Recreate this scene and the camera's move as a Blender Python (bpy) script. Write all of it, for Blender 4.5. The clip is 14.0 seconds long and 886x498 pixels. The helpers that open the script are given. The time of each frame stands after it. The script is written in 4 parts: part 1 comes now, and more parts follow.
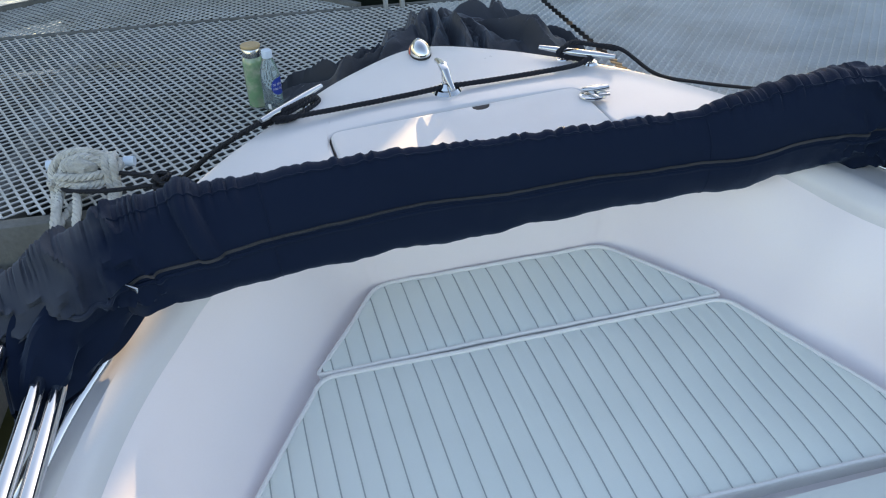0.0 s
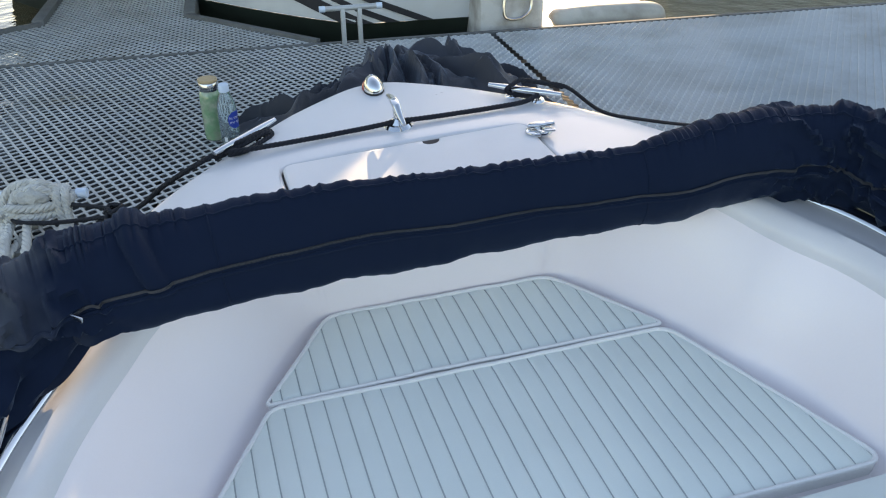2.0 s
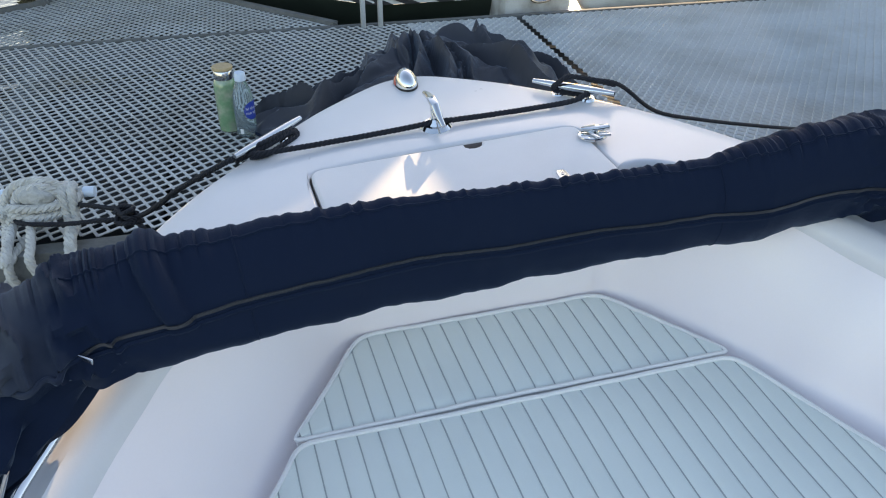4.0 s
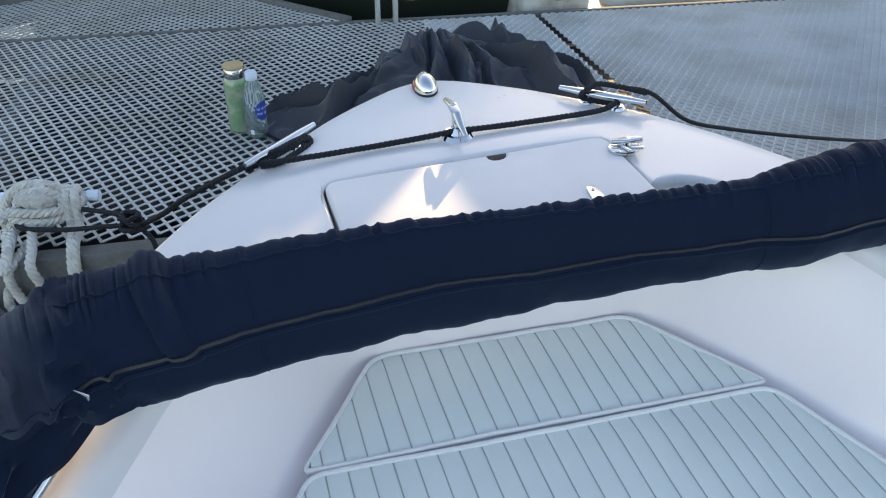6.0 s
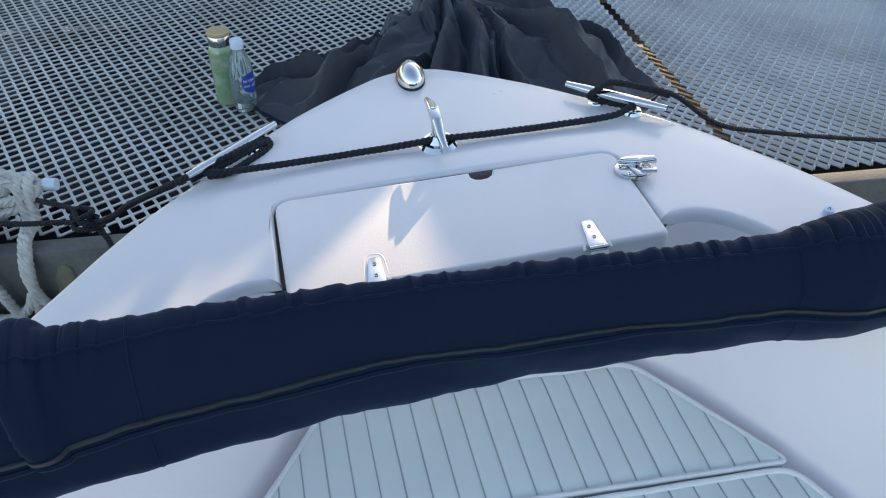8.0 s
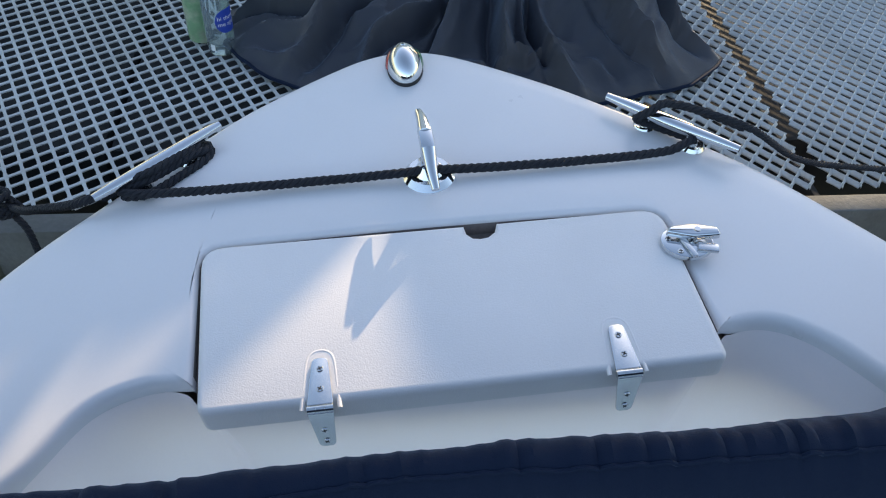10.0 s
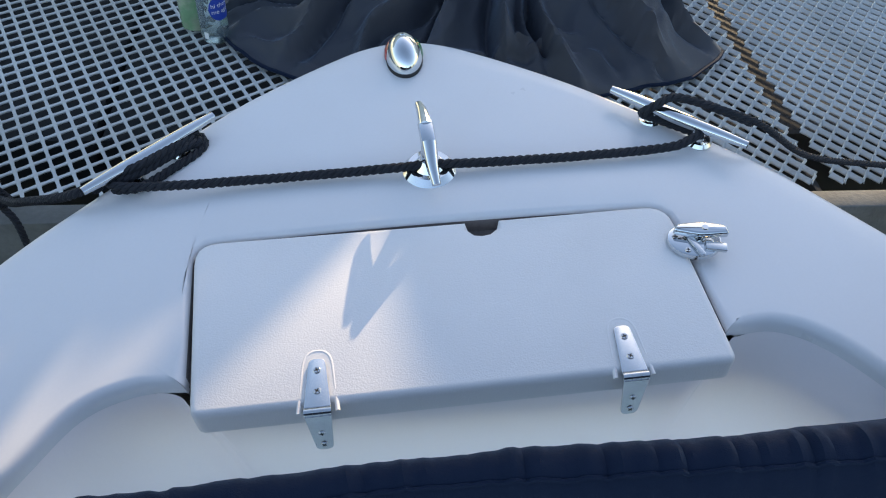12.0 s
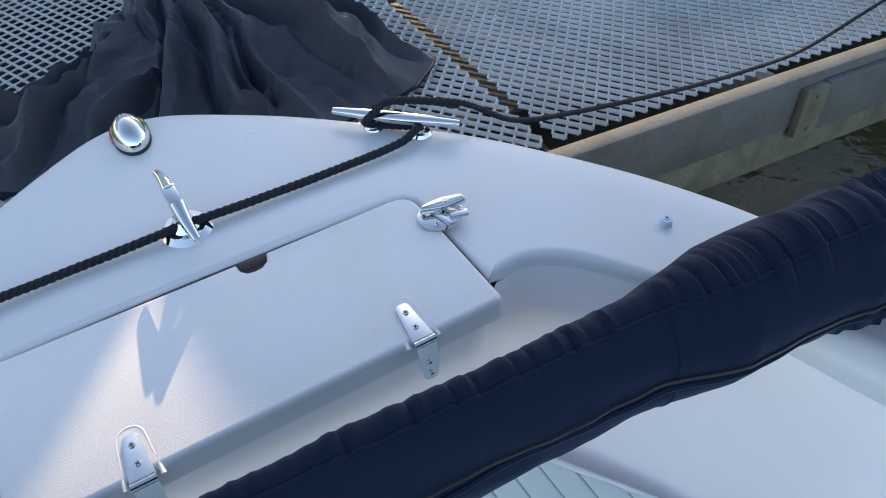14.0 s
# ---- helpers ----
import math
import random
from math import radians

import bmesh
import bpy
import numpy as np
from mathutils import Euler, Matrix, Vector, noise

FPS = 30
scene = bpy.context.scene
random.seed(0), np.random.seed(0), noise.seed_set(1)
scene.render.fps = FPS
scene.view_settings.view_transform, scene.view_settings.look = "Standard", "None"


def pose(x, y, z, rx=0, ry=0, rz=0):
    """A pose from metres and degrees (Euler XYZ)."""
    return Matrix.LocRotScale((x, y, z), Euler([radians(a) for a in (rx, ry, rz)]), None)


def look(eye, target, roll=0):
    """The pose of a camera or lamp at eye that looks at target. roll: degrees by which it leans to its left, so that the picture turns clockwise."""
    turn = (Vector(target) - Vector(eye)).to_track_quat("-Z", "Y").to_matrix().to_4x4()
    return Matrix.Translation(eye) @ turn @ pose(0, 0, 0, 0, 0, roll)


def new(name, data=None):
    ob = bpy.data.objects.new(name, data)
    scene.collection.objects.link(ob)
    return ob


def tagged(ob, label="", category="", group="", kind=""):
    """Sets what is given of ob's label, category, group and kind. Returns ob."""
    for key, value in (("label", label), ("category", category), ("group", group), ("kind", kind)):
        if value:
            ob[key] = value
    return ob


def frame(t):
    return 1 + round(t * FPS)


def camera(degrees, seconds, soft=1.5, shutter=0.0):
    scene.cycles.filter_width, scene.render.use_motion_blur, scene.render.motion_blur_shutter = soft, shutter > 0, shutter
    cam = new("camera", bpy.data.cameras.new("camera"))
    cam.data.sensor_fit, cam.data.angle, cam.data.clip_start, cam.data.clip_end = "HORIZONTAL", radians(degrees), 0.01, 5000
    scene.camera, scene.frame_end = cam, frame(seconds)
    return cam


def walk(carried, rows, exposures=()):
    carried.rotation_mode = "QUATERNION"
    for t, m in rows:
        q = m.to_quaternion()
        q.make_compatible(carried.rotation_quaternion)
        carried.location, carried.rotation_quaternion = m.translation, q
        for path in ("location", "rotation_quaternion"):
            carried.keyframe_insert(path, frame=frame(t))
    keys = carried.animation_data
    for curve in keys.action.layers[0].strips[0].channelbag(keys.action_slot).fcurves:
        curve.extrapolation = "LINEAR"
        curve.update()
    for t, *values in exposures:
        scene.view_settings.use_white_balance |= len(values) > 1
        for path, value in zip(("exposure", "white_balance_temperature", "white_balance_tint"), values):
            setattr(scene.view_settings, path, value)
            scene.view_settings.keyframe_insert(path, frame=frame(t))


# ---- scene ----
cam = camera(60.0, 14.0, 1.1)
PATH = [
    (0, (-0.312, -1.534, 0.675), (0.007, 0.104, -0.428), -1.8),
    (0.5, (-0.305, -1.59, 0.694), (-0.008, 0.094, -0.343), -0.4),
    (1, (-0.286, -1.583, 0.698), (0.039, 0.101, -0.332), -0.9),
    (1.5, (-0.283, -1.568, 0.691), (0.103, 0.095, -0.352), -0.5),
    (2, (-0.289, -1.57, 0.686), (0.133, 0.092, -0.343), -0.1),
    (2.5, (-0.3, -1.547, 0.679), (0.123, 0.111, -0.356), 0.4),
    (3, (-0.309, -1.485, 0.677), (0.102, 0.167, -0.373), 0.2),
    (5.5, (-0.33, -1.31, 0.665), (0.058, 0.315, -0.434), 0.8),
    (6, (-0.323, -1.286, 0.666), (0.058, 0.344, -0.429), 0.8),
    (6.5, (-0.334, -1.237, 0.667), (0.037, 0.393, -0.431), 0.4),
    (7, (-0.329, -1.166, 0.672), (0.023, 0.449, -0.453), -0.1),
    (7.5, (-0.271, -1.119, 0.684), (0.035, 0.464, -0.499), -0.3),
    (8, (-0.149, -1.041, 0.678), (0.104, 0.515, -0.553), 0.4),
    (8.5, (-0.089, -0.96, 0.681), (0.133, 0.564, -0.594), 2.0),
    (9, (-0.055, -0.805, 0.667), (0.145, 0.67, -0.669), 3.1),
    (9.2, (-0.058, -0.754, 0.664), (0.139, 0.697, -0.698), 3.3),
    (11.3, (-0.049, -0.629, 0.641), (0.15, 0.715, -0.827), 5.0),
    (11.5, (-0.054, -0.631, 0.64), (0.14, 0.718, -0.823), 4.8),
    (12, (-0.061, -0.634, 0.642), (0.151, 0.725, -0.81), 5.0),
    (12.5, (-0.074, -0.648, 0.651), (0.166, 0.724, -0.784), 4.7),
    (13, (-0.076, -0.665, 0.655), (0.228, 0.724, -0.752), 3.2),
    (13.5, (-0.062, -0.695, 0.662), (0.391, 0.682, -0.716), 1.5),
    (14, (-0.04, -0.728, 0.659), (0.663, 0.575, -0.685), -0.3),
]
walk(cam, [(t, look(eye, target, roll)) for t, eye, target, roll in PATH], [(0.0, 1.52, 7600, 14), (6.5, 1.60, 7550, 14), (9.0, 1.40, 6950, 12), (14.0, 1.38, 6850, 12)])

# ---- light ----
SUN_AZ, SUN_EL = 22.5, 18.0
world = bpy.data.worlds.new("world")
scene.world = world
world.use_nodes = True
sky = world.node_tree.nodes.new("ShaderNodeTexSky")
sky.sky_type, sky.sun_disc = "NISHITA", False
sky.sun_elevation, sky.sun_rotation = radians(SUN_EL), radians(SUN_AZ)
backing = world.node_tree.nodes["Background"]
backing.inputs["Strength"].default_value = 0.15
world.node_tree.links.new(sky.outputs["Color"], backing.inputs["Color"])
sun = new("sun", bpy.data.lights.new("sun", "SUN"))
sun.data.energy, sun.data.angle, sun.data.color = 2.8, radians(0.5), (1.0, 0.79, 0.51)
sun_way = Vector((math.sin(radians(SUN_AZ)) * math.cos(radians(SUN_EL)), math.cos(radians(SUN_AZ)) * math.cos(radians(SUN_EL)), math.sin(radians(SUN_EL))))
sun.matrix_world = look(sun_way * 20, (0, 0, 0))

# The boat floats a little bow-up and leans to port.
UP = Vector((0.08, 0.06, 1)).normalized()
AHEAD = (Vector((0, 1, 0)) - UP * UP.y).normalized()
BOAT = Matrix((AHEAD.cross(UP), AHEAD, UP)).to_4x4()
DOCK_Z, WATER_Z = -0.375, -0.86


# ---- materials ----
def material(name, colour, rough=0.5, metal=0.0, grain=0.0, grain_size=200.0, stain=0.0, stain_size=6.0, bump=0.0, bump_size=400.0, coat=0.0, sheen=0.0, spread=0.0, stain_colour=None, rough_spread=0.0, gloss=0.5):
    """Principled surface with fine grain, large stains and a fine relief, in object space."""
    m = bpy.data.materials.new(name)
    m.use_nodes = True
    n, l = m.node_tree.nodes, m.node_tree.links
    b = n["Principled BSDF"]
    b.inputs["Roughness"].default_value, b.inputs["Metallic"].default_value = rough, metal
    b.inputs["Sheen Roughness"].default_value = 0.35
    b.inputs["Sheen Tint"].default_value = (0.50, 0.72, 1.0, 1)
    b.inputs["Coat Weight"].default_value, b.inputs["Sheen Weight"].default_value = coat, sheen
    b.inputs["Coat Roughness"].default_value, b.inputs["Specular IOR Level"].default_value = 0.08, gloss
    place = n.new("ShaderNodeTexCoord")
    colour = (*colour, 1)
    socket = None

    def noisy(size, detail=4.0):
        t = n.new("ShaderNodeTexNoise")
        t.inputs["Scale"].default_value, t.inputs["Detail"].default_value = size, detail
        l.new(place.outputs["Object"], t.inputs["Vector"])
        return t

    def mixed(fac, low, high, amount, a, other):
        r = n.new("ShaderNodeMapRange")
        r.inputs["From Min"].default_value, r.inputs["From Max"].default_value, r.inputs["To Max"].default_value = low, high, amount
        l.new(fac, r.inputs["Value"])
        x = n.new("ShaderNodeMix")
        x.data_type = "RGBA"
        l.new(r.outputs["Result"], x.inputs["Factor"])
        if a is None:
            x.inputs["A"].default_value = colour
        else:
            l.new(a, x.inputs["A"])
        x.inputs["B"].default_value = other
        return x.outputs["Result"]

    if stain:
        dark = (*stain_colour, 1) if stain_colour else tuple(c * 0.45 for c in colour[:3]) + (1,)
        socket = mixed(noisy(stain_size, 6).outputs["Fac"], 0.42, 0.75, stain, socket, dark)
    if grain:
        socket = mixed(noisy(grain_size, 3).outputs["Fac"], 0.35, 0.8, grain, socket, tuple(c * 0.5 for c in colour[:3]) + (1,))
    if spread:
        info = n.new("ShaderNodeObjectInfo")
        socket = mixed(info.outputs["Random"], 0, 1, spread, socket, tuple(c * 0.5 for c in colour[:3]) + (1,))
    if socket is None:
        b.inputs["Base Color"].default_value = colour
    else:
        l.new(socket, b.inputs["Base Color"])
    if rough_spread:
        r = n.new("ShaderNodeMapRange")
        r.inputs["To Min"].default_value, r.inputs["To Max"].default_value = rough - rough_spread, rough + rough_spread
        l.new(noisy(stain_size * 3, 5).outputs["Fac"], r.inputs["Value"])
        l.new(r.outputs["Result"], b.inputs["Roughness"])
    if bump:
        u = n.new("ShaderNodeBump")
        u.inputs["Strength"].default_value, u.inputs["Distance"].default_value = bump, 0.002
        l.new(noisy(bump_size, 3).outputs["Fac"], u.inputs["Height"])
        l.new(u.outputs["Normal"], b.inputs["Normal"])
    return m


GELCOAT = material("gelcoat", (0.70, 0.685, 0.695), 0.30, grain=0.04, grain_size=300, stain=0.07, stain_size=5, bump=0.02, bump_size=60, coat=0.25, rough_spread=0.06)
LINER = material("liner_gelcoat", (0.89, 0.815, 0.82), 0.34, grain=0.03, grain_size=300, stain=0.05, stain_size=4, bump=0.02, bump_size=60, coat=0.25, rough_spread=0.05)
NONSKID = material("nonskid", (0.76, 0.735, 0.73), 0.55, grain=0.06, grain_size=500, stain=0.10, stain_size=7, bump=0.18, bump_size=560)
# Brown gutter grime, with the hatch gap's shade put into the colour.
GROOVE = material("groove_grime_shade", (0.20, 0.17, 0.16), 0.8, grain=0.5, stain=0.4, stain_size=20)
VINYL = material("vinyl", (0.75, 0.80, 0.76), 0.42, grain=0.05, grain_size=400, stain=0.14, stain_size=8, bump=0.12, bump_size=700, stain_colour=(0.52, 0.56, 0.51))
# Dirt in the pleat seams, with the crease shade put into the colour.
SEAM = material("seam_dirt_shade", (0.42, 0.46, 0.45), 0.7, grain=0.2)
PIPING = material("piping", (0.80, 0.79, 0.78), 0.4, grain=0.08, stain=0.1)
CANVAS = material("navy_canvas", (0.0019, 0.0090, 0.029), 0.85, grain=0.3, grain_size=900, stain=0.3, stain_size=9, bump=0.35, bump_size=900, gloss=0.20, sheen=0.14, stain_colour=(0.005, 0.013, 0.034))
CANVAS_FADED = material("faded_canvas", (0.032, 0.037, 0.052), 0.58, grain=0.35, grain_size=700, stain=0.3, stain_size=7, bump=0.35, bump_size=800, gloss=0.5, sheen=0.25)
ZIP = material("zip_teeth", (0.030, 0.033, 0.040), 0.4, grain=0.3)
CHROME = material("polished_steel", (0.66, 0.67, 0.68), 0.08, 1.0, rough_spread=0.04, stain_size=10)
SATIN = material("satin_steel", (0.62, 0.63, 0.64), 0.22, 1.0, grain=0.1, rough_spread=0.08, stain_size=20)
DARK_HOLE = material("dark_slot", (0.02, 0.02, 0.02), 0.6)
RED_LENS = material("red_lens", (0.35, 0.02, 0.015), 0.15, coat=0.5)
GREEN_LENS = material("green_lens", (0.01, 0.16, 0.06), 0.15, coat=0.5)
BLACK_RUBBER = material("black_rubber", (0.015, 0.015, 0.017), 0.6, grain=0.2)
NAVY_ROPE = material("navy_rope", (0.007, 0.009, 0.016), 0.75, grain=0.4, grain_size=600, bump=0.5, bump_size=900)
GREY_ROPE = material("grey_rope", (0.66, 0.65, 0.61), 0.9, grain=0.4, grain_size=500, stain=0.45, stain_size=30, bump=0.6, bump_size=800, stain_colour=(0.2, 0.18, 0.15))
GALVANISED = material("galvanised_steel", (0.55, 0.57, 0.575), 0.45, 0.3, grain=0.25, grain_size=120, stain=0.45, stain_size=3.5, rough_spread=0.12, stain_colour=(0.24, 0.215, 0.17))
TIMBER = material("weathered_timber", (0.150, 0.155, 0.152), 0.85, grain=0.45, grain_size=90, stain=0.6, stain_size=8, bump=0.8, bump_size=120, stain_colour=(0.080, 0.080, 0.068))
WEED = material("weedy_timber", (0.20, 0.19, 0.14), 0.9, grain=0.5, grain_size=90, stain=0.6, stain_size=14, bump=1.0, bump_size=90, stain_colour=(0.03, 0.04, 0.02))
FLOAT = material("dock_float", (0.018, 0.02, 0.022), 0.7, grain=0.3, stain=0.5)
CAP = material("white_plastic", (0.62, 0.72, 0.84), 0.4, grain=0.05)
HULL_WHITE = material("hull_white", (0.74, 0.75, 0.74), 0.3, stain=0.25, stain_size=4, coat=0.2)
HULL_STRIPE = material("hull_stripe", (0.05, 0.05, 0.055), 0.3, stain=0.2, coat=0.2)
CONCRETE = material("piling_paint", (0.62, 0.61, 0.57), 0.8, grain=0.2, stain=0.8, stain_size=9, bump=0.6, bump_size=80, stain_colour=(0.22, 0.17, 0.12))


def pale_end_material():
    """The navy canvas, faded to port, with sky light also put into the colour."""
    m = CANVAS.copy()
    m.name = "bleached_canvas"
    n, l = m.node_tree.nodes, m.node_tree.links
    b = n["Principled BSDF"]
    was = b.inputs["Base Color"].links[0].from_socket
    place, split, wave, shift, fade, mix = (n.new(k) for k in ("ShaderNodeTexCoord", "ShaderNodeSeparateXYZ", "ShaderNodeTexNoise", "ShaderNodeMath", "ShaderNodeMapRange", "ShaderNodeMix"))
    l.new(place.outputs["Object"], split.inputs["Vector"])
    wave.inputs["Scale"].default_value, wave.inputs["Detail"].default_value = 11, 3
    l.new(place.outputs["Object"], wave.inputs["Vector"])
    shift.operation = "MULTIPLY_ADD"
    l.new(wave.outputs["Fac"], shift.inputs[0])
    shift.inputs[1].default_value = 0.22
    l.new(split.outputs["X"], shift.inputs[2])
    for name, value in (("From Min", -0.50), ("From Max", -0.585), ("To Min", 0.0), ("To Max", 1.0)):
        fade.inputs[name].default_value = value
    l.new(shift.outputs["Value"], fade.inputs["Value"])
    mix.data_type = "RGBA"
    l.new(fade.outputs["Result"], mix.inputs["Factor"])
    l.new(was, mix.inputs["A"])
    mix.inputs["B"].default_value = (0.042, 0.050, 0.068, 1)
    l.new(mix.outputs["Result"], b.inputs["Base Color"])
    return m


CANVAS_PALE_END = pale_end_material()
FRAYED = material("frayed_rope", (0.55, 0.55, 0.53), 0.95, grain=0.5, grain_size=150, stain=0.4, stain_size=40, bump=1.0, bump_size=250)
LABEL_BLUE = material("blue_label", (0.02, 0.06, 0.38), 0.45, grain=0.1)
WHITE_INK = material("white_ink", (0.75, 0.78, 0.8), 0.5)
FLASK = material("printed_flask", (0.20, 0.36, 0.20), 0.15, grain=0.6, grain_size=45, stain=1.0, stain_size=24, coat=0.6, stain_colour=(0.55, 0.50, 0.42))
HULL_GREEN = material("bottom_paint", (0.025, 0.035, 0.025), 0.5, grain=0.3, stain=0.5, stain_size=6)
BAMBOO = material("bamboo", (0.52, 0.38, 0.21), 0.5, grain=0.35, grain_size=140)
FENDER = material("fender_vinyl", (0.46, 0.46, 0.42), 0.5, grain=0.2, stain=0.7, stain_size=7, stain_colour=(0.14, 0.13, 0.10))


def clear_material():
    m = bpy.data.materials.new("clear_plastic")
    m.use_nodes = True
    b = m.node_tree.nodes["Principled BSDF"]
    b.inputs["Base Color"].default_value = (0.72, 0.86, 0.88, 1)
    b.inputs["Roughness"].default_value, b.inputs["IOR"].default_value, b.inputs["Transmission Weight"].default_value = 0.06, 1.3, 0.85
    return m


CLEAR = clear_material()


def water_material():
    m = bpy.data.materials.new("harbour_water")
    m.use_nodes = True
    n, l = m.node_tree.nodes, m.node_tree.links
    b = n["Principled BSDF"]
    b.inputs["Base Color"].default_value = (0.050, 0.048, 0.020, 1)
    b.inputs["Roughness"].default_value, b.inputs["IOR"].default_value = 0.05, 1.33
    place, t, u = n.new("ShaderNodeTexCoord"), n.new("ShaderNodeTexNoise"), n.new("ShaderNodeBump")
    t.inputs["Scale"].default_value, t.inputs["Detail"].default_value = 5, 4
    u.inputs["Strength"].default_value, u.inputs["Distance"].default_value = 0.35, 0.05
    l.new(place.outputs["Object"], t.inputs["Vector"])
    l.new(t.outputs["Fac"], u.inputs["Height"])
    l.new(u.outputs["Normal"], b.inputs["Normal"])
    return m


WATER = water_material()


# ---- building helpers ----
def mesh_of(name, bm, mat, smooth=True, mats=()):
    bmesh.ops.recalc_face_normals(bm, faces=bm.faces)
    me = bpy.data.meshes.new(name)
    bm.to_mesh(me)
    bm.free()
    for x in (mat, *mats):
        me.materials.append(x)
    if smooth:
        me.polygons.foreach_set("use_smooth", [True] * len(me.polygons))
        me.set_sharp_from_angle(angle=radians(40))
    return me


def part(name, bm, mat, parent=None, label="", smooth=True, m=None, mats=()):
    ob = new(name, mesh_of(name, bm, mat, smooth, mats))
    ob.parent = parent
    if m is not None:
        ob.matrix_basis = m
    return tagged(ob, label)


def thing(name, label, category, m=Matrix(), group="", kind=""):
    ob = new(name)
    ob.matrix_basis = m
    return tagged(ob, label, category, group, kind)


def box(bm, centre, size, bevel=0.0, turn=(0, 0, 0)):
    out = bmesh.ops.create_cube(bm, size=1, matrix=pose(*centre, *turn) @ Matrix.Diagonal((*size, 1)))
    if bevel:
        edges = {e for v in out["verts"] for e in v.link_edges}
        bmesh.ops.bevel(bm, geom=list(edges), offset=bevel, segments=2, profile=0.5, affect="EDGES")


def glide(keys, steps):
    """Smooth line through key points."""
    p = [Vector(k) for k in keys]
    p = [p[0] * 2 - p[1]] + p + [p[-1] * 2 - p[-2]]
    out = []
    for i in range(1, len(p) - 2):
        a, b, c, d = p[i - 1:i + 3]
        for k in range(steps):
            u = k / steps
            out.append(0.5 * (2 * b + (c - a) * u + (2 * a - 5 * b + 4 * c - d) * u * u + (3 * b - a - 3 * c + d) * u ** 3))
    out.append(p[-2].copy())
    return out


def sweep(bm, line, radius, sides=10, wide=1.0, capped=True, up=(0, 0, 1), slot=0):
    """A tube along a line; radius is a number or a function of 0..1."""
    rings, total = [], len(line) - 1
    side = None
    for i, p in enumerate(line):
        way = (line[min(i + 1, total)] - line[max(i - 1, 0)]).normalized()
        if side is None:
            side = way.cross(Vector(up))
            if side.length < 0.05:
                side = way.cross(Vector((1, 0, 0)))
        side = (side - way * side.dot(way)).normalized()
        top = side.cross(way)
        r = radius(i / total) if callable(radius) else radius
        rings.append([bm.verts.new(p + r * (wide * math.cos(a) * side + math.sin(a) * top)) for a in (2 * math.pi * k / sides for k in range(sides))])
    for a, b in zip(rings, rings[1:]):
        for k in range(sides):
            bm.faces.new((a[k], a[(k + 1) % sides], b[(k + 1) % sides], b[k])).material_index = slot
    if capped:
        bm.faces.new(rings[0][::-1]).material_index = slot
        bm.faces.new(rings[-1]).material_index = slot


def rope(bm, keys, radius, pitch=0.035, strands=3, steps=10, sides=6):
    """Laid rope: strands twisted round one line."""
    raw = glide(keys, steps)
    lengths = [0.0]
    for a, b in zip(raw, raw[1:]):
        lengths.append(lengths[-1] + (b - a).length)
    count = max(8, int(lengths[-1] / (pitch / 7)))
    line, j = [], 0
    for i in range(count + 1):
        d = lengths[-1] * i / count
        while j < len(raw) - 2 and lengths[j + 1] < d:
            j += 1
        line.append(raw[j].lerp(raw[j + 1], (d - lengths[j]) / max(1e-9, lengths[j + 1] - lengths[j])))
    side = None
    paths = [[] for _ in range(strands)]
    for i, p in enumerate(line):
        way = (line[min(i + 1, count)] - line[max(i - 1, 0)]).normalized()
        if side is None:
            side = way.cross(Vector((0, 0, 1)))
            if side.length < 0.05:
                side = way.cross(Vector((1, 0, 0)))
        side = (side - way * side.dot(way)).normalized()
        top = side.cross(way)
        for s in range(strands):
            a = 2 * math.pi * (lengths[-1] * i / count / pitch + s / strands)
            paths[s].append(p + 0.48 * radius * (math.cos(a) * side + math.sin(a) * top))
    for q in paths:
        sweep(bm, q, radius * 0.56, sides)


def loft(bm, columns, closed=False, slot=0):
    """Faces between columns of points of equal length."""
    grid = [[bm.verts.new(p) for p in c] for c in columns]
    pairs = list(zip(grid, grid[1:])) + ([(grid[-1], grid[0])] if closed else [])
    for a, b in pairs:
        for k in range(len(a) - 1):
            bm.faces.new((a[k], a[k + 1], b[k + 1], b[k])).material_index = slot
    return grid


def outline_solid(bm, pts, z0, z1, round_top=0.0, segments=3, slot=0):
    """A slab with the given plan outline and a rounded upper edge."""
    n = len(pts)
    flat = [Vector((p[0], p[1])) for p in pts]
    area = sum(flat[i].x * flat[(i + 1) % n].y - flat[(i + 1) % n].x * flat[i].y for i in range(n))
    sign = 1 if area > 0 else -1
    inward = []
    for i in range(n):
        t = (flat[(i + 1) % n] - flat[i - 1]).normalized()
        inward.append(Vector((-t.y, t.x)) * sign)
    levels = [(0, z0)]
    for k in range(segments + 1):
        a = math.pi / 2 * k / segments
        levels.append((round_top * (1 - math.cos(a)), z1 - round_top * (1 - math.sin(a))))
    rings = [[bm.verts.new((flat[i].x + inward[i].x * d, flat[i].y + inward[i].y * d, z)) for i in range(n)] for d, z in levels]
    for a, b in zip(rings, rings[1:]):
        for i in range(n):
            bm.faces.new((a[i], a[(i + 1) % n], b[(i + 1) % n], b[i])).material_index = slot
    bm.faces.new(rings[-1]).material_index = slot
    bm.faces.new(rings[0][::-1]).material_index = slot


